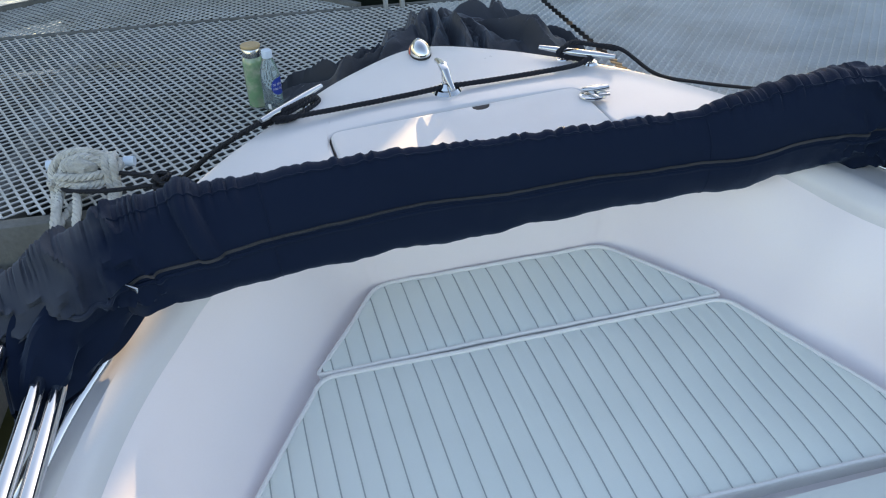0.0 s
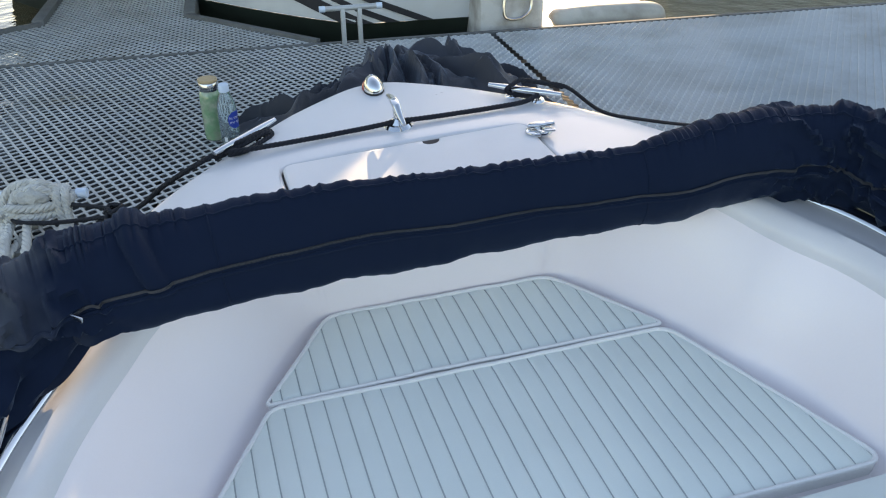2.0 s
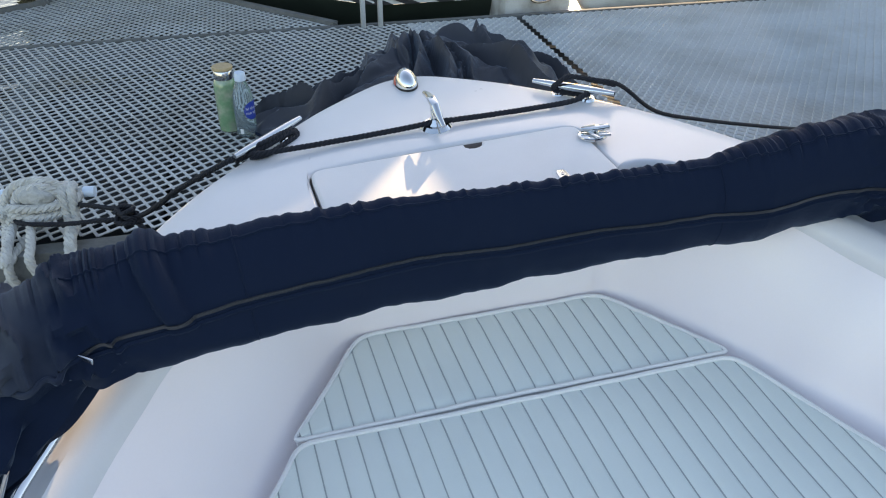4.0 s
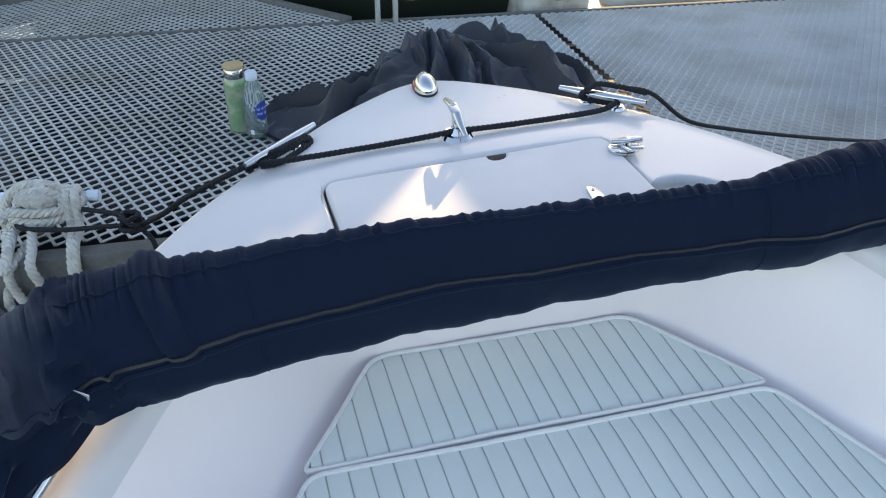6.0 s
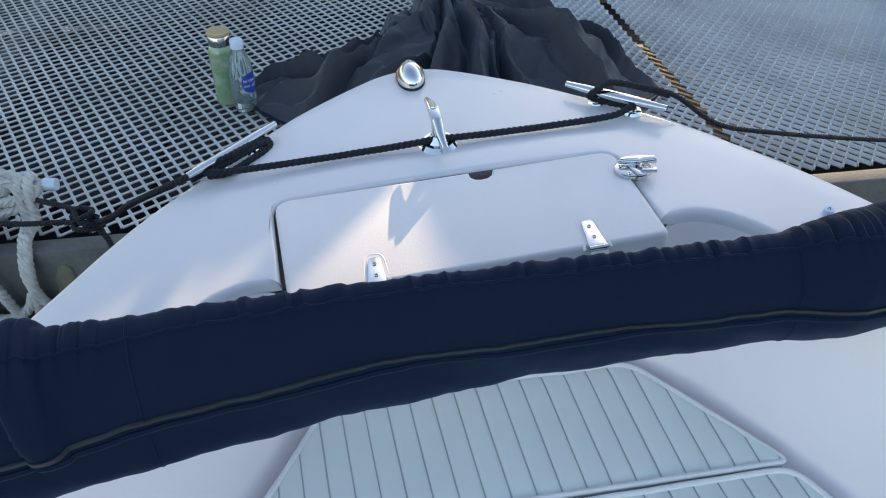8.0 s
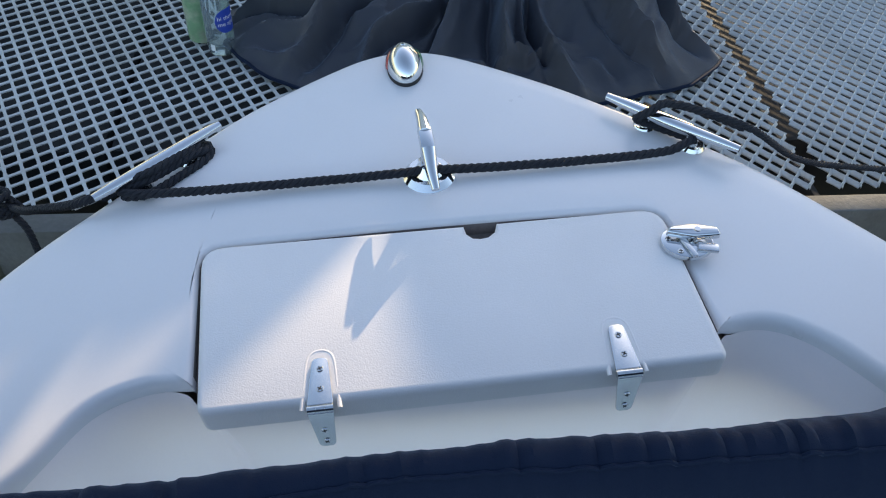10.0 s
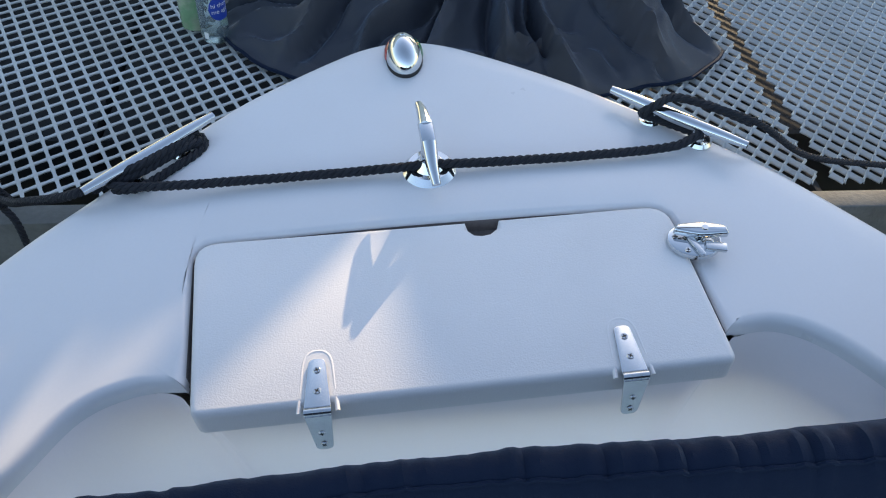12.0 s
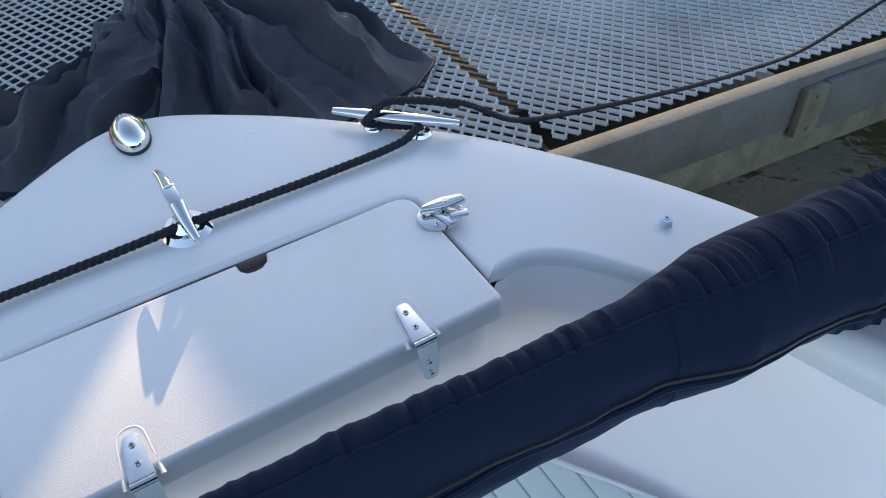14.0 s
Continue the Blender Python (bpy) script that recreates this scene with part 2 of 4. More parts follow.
def rounded(corners, steps=5):
    """Plan outline from corners (x, y, radius)."""
    out, n = [], len(corners)
    for i, (x, y, r) in enumerate(corners):
        p, a, b = Vector((x, y)), Vector(corners[i - 1][:2]), Vector(corners[(i + 1) % n][:2])
        if not r:
            out.append((x, y))
            continue
        u, v = (a - p).normalized(), (b - p).normalized()
        for k in range(steps + 1):
            w = k / steps
            q = (p + u * r).lerp(p, w).lerp(p.lerp(p + v * r, w), w)
            out.append((q.x, q.y))
    return out


# ---- water and far shore ----
bm = bmesh.new()
bmesh.ops.create_grid(bm, x_segments=8, y_segments=8, size=400)
tagged(part("water", bm, WATER, m=Matrix.Translation((0, 0, WATER_Z))), "dark green harbour water with small ripples", "water", kind="structure")


# ---- the boat ----
def deck_z(x):
    return -0.1 * (x - 0.02) ** 2


boat = thing("motor_boat", "white fibreglass motor boat with a bow cockpit", "boat", BOAT)
OUTER = [(-0.90, -3.2), (-0.89, -1.9), (-0.86, -1.2), (-0.815, -0.68), (-0.745, -0.372), (-0.668, -0.196), (-0.582, -0.080), (-0.494, 0.026), (-0.400, 0.112), (-0.250, 0.240), (-0.185, 0.287), (-0.097, 0.341), (-0.045, 0.367), (0.008, 0.376), (0.060, 0.365), (0.117, 0.335), (0.205, 0.280), (0.280, 0.228), (0.444, 0.103), (0.540, 0.006), (0.632, -0.100), (0.716, -0.226), (0.792, -0.39), (0.855, -0.68), (0.90, -1.2), (0.93, -1.9), (0.94, -3.2)]
INNER = [(-0.78, -3.2), (-0.77, -1.9), (-0.73, -1.2), (-0.66, -0.72), (-0.565, -0.47), (-0.475, -0.345), (-0.405, -0.262), (-0.355, -0.20), (-0.300, -0.178), (-0.248, -0.180), (-0.252, -0.10), (-0.260, -0.03), (-0.246, 0.007), (-0.05, 0.011), (0.10, 0.013), (0.285, 0.016), (0.312, -0.02), (0.320, -0.10), (0.328, -0.166), (0.384, -0.161), (0.43, -0.182), (0.477, -0.232), (0.56, -0.345), (0.65, -0.50), (0.75, -0.80), (0.80, -1.9), (0.81, -3.2)]
STEPS = 8
PORT, STAR = 9, 18


def soft(i):
    near = max(0.0, min(1.0, (i.y + 0.185) / 0.05)) if abs(i.x - 0.03) < 0.31 else 0.0
    return 0.018 - 0.010 * near + 0.034 * max(0.0, min(1.0, (-0.26 - i.y) / 0.2))


def outward(line, k, o):
    """Away from the opening: square to its edge, and leaning to the gunwale where the coamings meet the hatch."""
    t = (line[min(k + 1, len(line) - 1)] - line[max(k - 1, 0)]).normalized()
    n, away = Vector((-t.y, t.x)), (o - line[k].xy).normalized()
    near = min(abs(k - PORT * STEPS), abs(k - STAR * STEPS)) / STEPS
    w = 3.0 if PORT * STEPS < k < STAR * STEPS else 4.0 * max(0.0, 1 - near / 2.5)
    return (n + away * w * max(0.0, n.dot(away))).normalized()


def lip(o, i, out):
    """One cross line of the deck, from the water up the topside, over the gunwale and in to the coaming."""
    z, away = deck_z(o.x), (o - i).normalized()
    line = [Vector((o.x * 0.80, o.y * 0.86 - 0.05, -0.95)), Vector((o.x * 0.94, o.y * 0.97, -0.35)), Vector((o.x, o.y, z - 0.06))]
    for k in range(5):
        a = math.pi / 2 * k / 4
        p = o - away * 0.014 * (1 - math.sin(math.pi / 2 - a))
        line.append(Vector((p.x, p.y, z - 0.014 + 0.014 * math.sin(a))))
    for k in range(1, 10):
        p = (o - away * 0.016).lerp(i + out * soft(i), k / 9)
        line.append(Vector((p.x, p.y, deck_z(p.x))))
    return line


def fillet(i, out, r=None):
    z, wide = deck_z(i.x), soft(i)
    r = r or wide
    line = []
    for k in range(1, 6):
        a = math.pi / 2 * k / 5
        p = i + out * wide * (1 - math.sin(a))
        line.append(Vector((p.x, p.y, z - r * (1 - math.cos(a)))))
    return line


def pair(keys, a, b):
    return glide([(x, y, 0) for x, y in keys[a:b + 1]], STEPS)


bm = bmesh.new()
o = pair(OUTER, 0, len(OUTER) - 1)
# the hatch opening: straight sides and rounded corners, evenly divided
RIM = [Vector((x, y, 0)) for x, y in rounded([(-0.2465, -0.180, 0), (-0.2605, 0.010, 0.03), (0.311, 0.0165, 0.03), (0.3265, -0.166, 0)], 8)]
RUN = [0.0]
for a, b in zip(RIM, RIM[1:]):
    RUN.append(RUN[-1] + (b - a).length)
ring = []
for k in range((STAR - PORT) * STEPS + 1):
    d = RUN[-1] * k / ((STAR - PORT) * STEPS)
    n = max(m for m in range(len(RIM) - 1) if RUN[m] <= d + 1e-9)
    ring.append(RIM[n].lerp(RIM[n + 1], (d - RUN[n]) / max(1e-9, RUN[n + 1] - RUN[n])))
INNER[PORT], INNER[STAR] = (-0.2465, -0.180), (0.3265, -0.166)
i = pair(INNER, 0, PORT)[:-1] + ring + pair(INNER, STAR, len(INNER) - 1)[1:]
# which place of the gunwale each cross line of the deck runs to
TIES = [(0, 0), (9, 7), (10.8, 10), (16.2, 16), (18, 19), (26, 26)]
edge = []
for k in range(len(i)):
    u = k / STEPS
    (a, p), (b, q) = next(pair_ for pair_ in zip(TIES, TIES[1:]) if u <= pair_[1][0])
    d = (p + (q - p) * (u - a) / (b - a)) * STEPS
    n = min(int(d), len(o) - 2)
    edge.append(o[n].lerp(o[n + 1], d - n))
gunwale, o = o, edge
for a, b in ((0, PORT), (STAR, len(OUTER) - 1)):
    cols = []
    for k in range(a * STEPS, b * STEPS + 1):
        out = outward(i, k, o[k].xy)
        line = lip(o[k].xy, i[k].xy, out)
        cols.append(line + fillet(i[k].xy, out))
    loft(bm, cols)
cols = []
for k in range(PORT * STEPS, STAR * STEPS + 1):
    out = outward(i, k, o[k].xy)
    line = lip(o[k].xy, i[k].xy, out)
    line += fillet(i[k].xy, out, 0.008)
    line.append(Vector((i[k].x, i[k].y, -0.030)))
    cols.append(line)
grid = loft(bm, cols)
# The gap's inner wall gets the groove colour, grime and shade together.
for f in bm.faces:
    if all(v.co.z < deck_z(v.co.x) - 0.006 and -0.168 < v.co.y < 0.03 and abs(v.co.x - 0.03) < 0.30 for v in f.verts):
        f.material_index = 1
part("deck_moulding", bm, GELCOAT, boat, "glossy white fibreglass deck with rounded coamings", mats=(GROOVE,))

# cockpit sides and front in one smooth moulding
TOP = INNER[:PORT] + [(-0.258, -0.181), (-0.238, -0.198), (-0.20, -0.207), (0.0, -0.204), (0.24, -0.198), (0.308, -0.192), (0.338, -0.167)] + INNER[STAR + 1:]
FOOT = [(-0.66, -3.2), (-0.65, -1.9), (-0.60, -1.2), (-0.52, -0.72), (-0.425, -0.47), (-0.358, -0.345), (-0.308, -0.262), (-0.275, -0.215), (-0.250, -0.190), (-0.232, -0.180), (-0.215, -0.176), (-0.18, -0.176), (0.0, -0.180), (0.22, -0.192), (0.262, -0.194), (0.285, -0.197), (0.310, -0.206), (0.340, -0.230), (0.378, -0.275), (0.44, -0.37), (0.53, -0.53), (0.66, -0.85), (0.69, -1.9), (0.70, -3.2)]
bm = bmesh.new()
cols = []
for p, q in zip(pair(TOP, 0, len(TOP) - 1), pair(FOOT, 0, len(FOOT) - 1)):
    under = max(0.0, min(1.0, (0.30 - abs(p.x - 0.035)) / 0.03)) if p.y > -0.25 else 0.0
    z = deck_z(p.x) - soft(p) - 0.006 * under
    col = []
    for k in range(17):
        u = k / 16
        w = p.xy.lerp(q.xy, u ** 0.85)
        cove = max(0.0, (u - 0.78) / 0.22)
        w = w + (Vector((0.03, -0.9)) - w).normalized() * 0.030 * cove ** 2.2
        col.append(Vector((w.x, w.y, z * (1 - u) + -0.336 * u)))
    cols.append(col)
loft(bm, cols)
part("cockpit_liner", bm, LINER, boat, "smooth white cockpit moulding")

bm = bmesh.new()
bmesh.ops.create_grid(bm, x_segments=4, y_segments=4, size=1, matrix=Matrix.Translation((0.02, -1.68, -0.335)) @ Matrix.Diagonal((0.78, 1.53, 1, 1)))
part("cockpit_sole", bm, LINER, boat)

# Slab closing the hatch gap from below; grime and shade are in its colour.
bm = bmesh.new()
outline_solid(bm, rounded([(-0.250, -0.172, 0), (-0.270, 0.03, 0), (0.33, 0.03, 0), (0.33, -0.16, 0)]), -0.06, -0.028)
part("locker_rim", bm, GROOVE, boat, "grimy channel floor with the gap's shade in its colour")

# rub rail
bm = bmesh.new()
sweep(bm, [Vector((p.x * 1.004, p.y * 1.004, deck_z(p.x) - 0.045)) for p in gunwale], 0.012, 8)
part("rub_rail", bm, SATIN, boat, "dull steel rub rail")


# hatch
def hatch_outline():
    n = [(0.103, 0.0085), (0.099, -0.0045), (0.090, -0.012), (0.081, -0.0135), (0.072, -0.012), (0.065, -0.0045), (0.062, 0.008)]
    r = rounded([(-0.235, -0.222, 0.012), (0.323, -0.209, 0.012), (0.3068, 0.0115, 0.03), (-0.2565, 0.0055, 0.03)])
    return r[:18] + n + r[18:]


hatch = part("anchor_locker_hatch", bmesh.new(), NONSKID, boat, "textured white hatch lid with a finger notch")
bm = bmesh.new()
outline_solid(bm, hatch_outline(), -0.036, -0.001, 0.008, 5)
hatch.data = mesh_of("anchor_locker_hatch", bm, NONSKID)


def screw(bm, p, r=0.0042, turn=0.0, slot=0, dark=1):
    m = Matrix.Translation(p) @ pose(0, 0, 0, 0, 0, turn)
    bmesh.ops.create_cone(bm, cap_ends=True, segments=14, radius1=r, radius2=r * 0.8, depth=0.0016, matrix=m)
    before = set(bm.faces)
    for a in (0, 90):
        box(bm, (0, 0, 0), (1, 1, 1))
        fresh = [f for f in bm.faces if f not in before]
        verts = {v for f in fresh for v in f.verts}
        bmesh.ops.transform(bm, matrix=m @ pose(0, 0, 0.0007, 0, 0, a) @ Matrix.Diagonal((r * 1.2, r * 0.3, 0.0006, 1)), verts=list(verts))
        for f in fresh:
            f.material_index = dark
        before = set(bm.faces)


def hinge(x, y, turn):
    """Strap hinge folded over the hatch's rear edge."""
    m = pose(x, y, -0.001, 0, 0, turn)
    bm = bmesh.new()
    outline_solid(bm, rounded([(-0.0135, 0.002, 0.001), (0.0135, 0.002, 0.001), (0.0085, 0.058, 0.007), (-0.0085, 0.058, 0.007)]), 0.0005, 0.0032, 0.0008, 2)
    screw(bm, (0, 0.044, 0.0035), turn=20)
    screw(bm, (0, 0.020, 0.0035), turn=60)
    leaf = part("hinge", bm, SATIN, hatch, "bright steel strap hinge", m=m, mats=(DARK_HOLE,))
    bm = bmesh.new()
    for a, b in ((-0.0135, -0.005), (-0.0046, 0.0046), (0.005, 0.0135)):
        sweep(bm, [Vector((a, 0, 0)), Vector((b, 0, 0))], 0.0042, 12)
    part("hinge_barrel", bm, SATIN, leaf, m=pose(0, -0.002, 0.001))
    bm = bmesh.new()
    outline_solid(bm, rounded([(-0.0135, -0.002, 0.001), (-0.0085, -0.062, 0.007), (0.0085, -0.062, 0.007), (0.0135, -0.002, 0.001)]), 0, 0.0028, 0.0008, 2)
    screw(bm, (0, -0.032, 0.003), turn=10)
    screw(bm, (0, -0.052, 0.003), turn=50)
    bmu = bmesh.new()
    sweep(bmu, glide([(-0.0195, -0.001, -0.0032), (-0.0170, 0.03, -0.0024), (-0.0145, 0.056, -0.0022), (-0.009, 0.066, -0.0022), (0.0, 0.069, -0.0022), (0.009, 0.066, -0.0022), (0.0145, 0.056, -0.0022), (0.0170, 0.03, -0.0024), (0.0195, -0.001, -0.0032)], 5), 0.0027, 10)
    part("hinge_surround", bmu, NONSKID, leaf, "moulded lip round the hinge")
    part("hinge_leaf", bm, SATIN, leaf, m=pose(0, -0.004, 0.002, 84, 0, 0), mats=(DARK_HOLE,))


hinge(-0.108, -0.226, 1.5)
hinge(0.212, -0.216, 1.5)


def cleat(x, y, z, turn):
    """Open-base horn cleat."""
    m = pose(x, y, z, 0, 0, turn)
    bm = bmesh.new()
    keys = [(-0.096, 0, 0.025), (-0.06, 0, 0.0245), (-0.03, 0, 0.0235), (0, 0, 0.023), (0.03, 0, 0.0235), (0.06, 0, 0.0245), (0.096, 0, 0.025)]
    sweep(bm, glide(keys, 4), lambda u: 0.0085 - 0.0035 * abs(2 * u - 1) ** 2, 12, 1.15)
    body = part("cleat", bm, CHROME, boat, "polished steel horn cleat", m=m)
    for s in (-1, 1):
        bm = bmesh.new()
        sweep(bm, glide([(s * 0.034, 0, 0.001), (s * 0.033, 0, 0.010), (s * 0.029, 0, 0.022)], 4), lambda u: 0.0105 - 0.0045 * u, 12)
        bmesh.ops.create_cone(bm, cap_ends=True, segments=20, radius1=0.017, radius2=0.014, depth=0.005, matrix=Matrix.Translation((s * 0.036, 0, 0.0025)))
        screw(bm, (s * 0.045, -0.004, 0.0055))
        part("cleat_foot", bm, CHROME, body, mats=(DARK_HOLE,))


cleat(-0.324, 0.152, -0.012, 41)
cleat(0.357, 0.150, -0.012, -41)

# centre cleat on a round base
bm = bmesh.new()
bmesh.ops.create_cone(bm, cap_ends=True, segments=32, radius1=0.034, radius2=0.027, depth=0.008, matrix=Matrix.Translation((0, 0, 0.004)))
bmesh.ops.create_cone(bm, cap_ends=True, segments=24, radius1=0.021, radius2=0.012, depth=0.014, matrix=Matrix.Translation((0, 0, 0.013)))
mid = part("bow_cleat", bm, CHROME, boat, "polished steel bow cleat on a round base", m=pose(0.027, 0.098, 0.0, 0, 0, 4))
bm = bmesh.new()
sweep(bm, glide([(0, 0.002, 0.010), (0, 0.004, 0.028), (0, 0.010, 0.050)], 5), lambda u: 0.010 - 0.002 * u, 12)
box(bm, (0, 0.008, 0.050), (0.019, 0.044, 0.013), 0.005, (12, 0, 0))
sweep(bm, glide([(0, 0.02, 0.053), (0, 0.048, 0.051), (-0.002, 0.070, 0.047)], 5), lambda u: 0.0095 - 0.004 * u, 10)
sweep(bm, glide([(0, -0.005, 0.05), (0, -0.03, 0.036), (0.002, -0.052, 0.024)], 5), lambda u: 0.010 - 0.0045 * u, 10)
part("horn", bm, CHROME, mid)

# navigation light
bm = bmesh.new()
bmesh.ops.create_uvsphere(bm, u_segments=28, v_segments=16, radius=1, matrix=Matrix.Diagonal((0.026, 0.041, 0.036, 1)))
bmesh.ops.bisect_plane(bm, geom=bm.verts[:] + bm.edges[:] + bm.faces[:], plane_co=(0, 0, 0), plane_no=(0, 0, 1), clear_inner=True)
nav = part("navigation_light", bm, CHROME, boat, "chrome bow light with red and green lenses", m=pose(0.008, 0.325, 0.002, 0, 0, 2))
for s, mat, word in ((-1, RED_LENS, "red"), (1, GREEN_LENS, "green")):
    bm = bmesh.new()
    bmesh.ops.create_uvsphere(bm, u_segments=20, v_segments=12, radius=1, matrix=Matrix.Translation((s * 0.0085, 0.010, 0)) @ Matrix.Diagonal((0.0205, 0.027, 0.024, 1)))
    bmesh.ops.bisect_plane(bm, geom=bm.verts[:] + bm.edges[:] + bm.faces[:], plane_co=(0, 0, 0.001), plane_no=(0, 0, 1), clear_inner=True)
    part("lens", bm, mat, nav, word + " lens")
bm = bmesh.new()
outline_solid(bm, [(0.0265 * math.cos(a), 0.0425 * math.sin(a)) for a in (2 * math.pi * k / 32 for k in range(32))], -0.003, 0.003, 0.001, 2)
part("gasket", bm, BLACK_RUBBER, nav, "black rubber gasket")
bm = bmesh.new()
screw(bm, (0, 0, 0))
part("lens_screw", bm, CHROME, nav, m=pose(0, 0.012, 0.0347, -14, 0, 0), mats=(DARK_HOLE,))

# hatch latch
bm = bmesh.new()
outline_solid(bm, [(0.031 * math.cos(a), 0.026 * math.sin(a)) for a in (2 * math.pi * k / 32 for k in range(32))], 0, 0.006, 0.003, 2)
for x, y in ((-0.022, 0.002), (-0.010, -0.017), (0.018, -0.014), (0.0, 0.019)):
    screw(bm, (x, y, 0.0066), 0.0038)
latch = part("hatch_latch", bm, CHROME, boat, "polished steel turn latch", m=pose(0.321, -0.052, 0.000, 0, 0, -8), mats=(DARK_HOLE,))
bm = bmesh.new()
outline_solid(bm, rounded([(-0.026, 0.003, 0.003), (-0.022, 0.012, 0.004), (0.004, 0.017, 0.008), (0.036, 0.012, 0.003), (0.037, 0.001, 0.003), (0.004, -0.003, 0.008)]), 0.010, 0.0185, 0.0035, 3)
bmesh.ops.create_cone(bm, cap_ends=True, segments=16, radius1=0.011, radius2=0.009, depth=0.010, matrix=Matrix.Translation((0.004, 0.006, 0.008)))
bmesh.ops.create_cone(bm, cap_ends=True, segments=14, radius1=0.0042, radius2=0.0036, depth=0.0012, matrix=Matrix.Translation((0.010, 0.007, 0.0190)))
part("turn_button", bm, CHROME, latch)
bm = bmesh.new()
box(bm, (-0.002, -0.010, 0.0085), (0.007, 0.036, 0.004), 0.001, (0, 0, 24))
part("latch_tongue", bm, SATIN, latch, "flat steel tongue over the hatch edge")
bm = bmesh.new()
box(bm, (0.022, -0.012, 0.0075), (0.024, 0.012, 0.005), 0.0015, (0, 0, -6))
part("catch_block", bm, SATIN, latch)

# deck studs
for x, y in ((0.582, -0.190), (-0.549, -0.216)):
    bm = bmesh.new()
    bmesh.ops.create_cone(bm, cap_ends=True, segments=20, radius1=0.009, radius2=0.0075, depth=0.011, matrix=Matrix.Translation((0, 0, 0.005)))
    screw(bm, (0, 0, 0.0112))
    part("canvas_stud", bm, CAP, boat, "small white canvas stud", m=pose(x, y, deck_z(x)), mats=(DARK_HOLE,))

# side grab rails
for keys in ([(-0.575, -0.315), (-0.611, -0.389), (-0.672, -0.512), (-0.735, -0.688), (-0.79, -1.0), (-0.82, -1.8)], [(0.715, -0.35), (0.755, -0.425), (0.811, -0.531), (0.85, -0.70), (0.88, -1.0), (0.90, -1.8)]):
    bm = bmesh.new()
    sweep(bm, glide([(x, y, deck_z(x) + 0.006) for x, y in keys], 8), 0.009, 12, 1.7)
    rail = part("side_rail", bm, CHROME, boat, "polished steel strip along the coaming")
    bm = bmesh.new()
    sweep(bm, glide([(x + (-0.019 if x < 0 else 0.019), y, deck_z(x) + 0.002) for x, y in keys], 8), 0.006, 8)
    part("rail_gasket", bm, BLACK_RUBBER, rail, "black rubber strip")


# ---- cushions ----
def cushion(name, corners, z, thick, label):
    """A pleated vinyl pad: boxed side, face of flat pleats between sunk seams, piped rim."""
    root = thing(name, label, "cushion", BOAT @ pose(0, 0, 0, 1.2, 0, 0), "bow cushions")
    pts = rounded(corners, 6)
    bm = bmesh.new()
    outline_solid(bm, pts, z - thick, z - 0.006, 0.006, 3)
    part("boxing", bm, PIPING, root, "white vinyl side panel")
    bm = bmesh.new()
    skew, pitch = math.tan(radians(4.5)), 0.0378
    poly = [Vector((x + skew * (y + 0.4), y)) for x, y in pts]

    def span(x):
        ys = []
        for a, b in zip(poly, poly[1:] + poly[:1]):
            if (a.x - x) * (b.x - x) < 0:
                ys.append(a.y + (b.y - a.y) * (x - a.x) / (b.x - a.x))
        return (min(ys), max(ys)) if len(ys) > 1 else None

    x0, x1 = min(p.x for p in poly) + 0.006, max(p.x for p in poly) - 0.006
    marks = []
    for n in range(int(x0 / pitch) - 1, int(x1 / pitch) + 2):
        for off, h in ((0.0, -0.0030), (0.035, -0.0022), (0.09, -0.0006), (0.25, 0.0006), (0.5, 0.001), (0.75, 0.0006), (0.91, -0.0006), (0.965, -0.0022)):
            x = (n + off + 0.012 * noise.noise((n * 3.1, 0, 0))) * pitch
            if x0 < x < x1:
                marks.append((x, h, off in (0.0, 0.965)))
    cols, seams = [], []
    for x, h, seam in marks:
        s = span(x)
        if not s or s[1] - s[0] < 0.02:
            continue
        col = []
        for j in range(17):
            v = j / 16
            y = s[0] + 0.004 + (s[1] - s[0] - 0.008) * v
            edge = min(1, min(v, 1 - v) * 8)
            puff = 0.003 * noise.noise((x * 5, y * 7, 2.0)) + 0.0011 * noise.noise((x * 30, y * 18, 5.0))
            col.append(Vector((x - skew * (y + 0.4), y, z - 0.002 + h + (0.004 + puff) * edge ** 0.5)))
        cols.append(col)
        seams.append(seam)
    grid = [[bm.verts.new(p) for p in c] for c in cols]
    for k, (a, b) in enumerate(zip(grid, grid[1:])):
        for j in range(16):
            bm.faces.new((a[j], a[j + 1], b[j + 1], b[j])).material_index = 1 if seams[k] else 0
    part("pleated_face", bm, VINYL, root, mats=(SEAM,))
    bm = bmesh.new()
    ring = []
    flat = [Vector(p) for p in pts]
    c = sum(flat, Vector((0, 0))) / len(flat)
    for a, b in zip(flat, flat[1:] + flat[:1]):
        steps = max(1, int((b - a).length / 0.02))
        for k in range(steps):
            p = a.lerp(b, k / steps)
            q = p + (c - p).normalized() * (0.003 + 0.0025 * noise.noise((p.x * 11, p.y * 11, 3)))
            ring.append(Vector((q.x, q.y, z + 0.002 * noise.noise((p.x * 14, p.y * 14, 0)))))
    ring += ring[:2]
    sweep(bm, ring, 0.0046, 8, capped=False)
    part("piping", bm, PIPING, root, "pale welted edge")
    return root


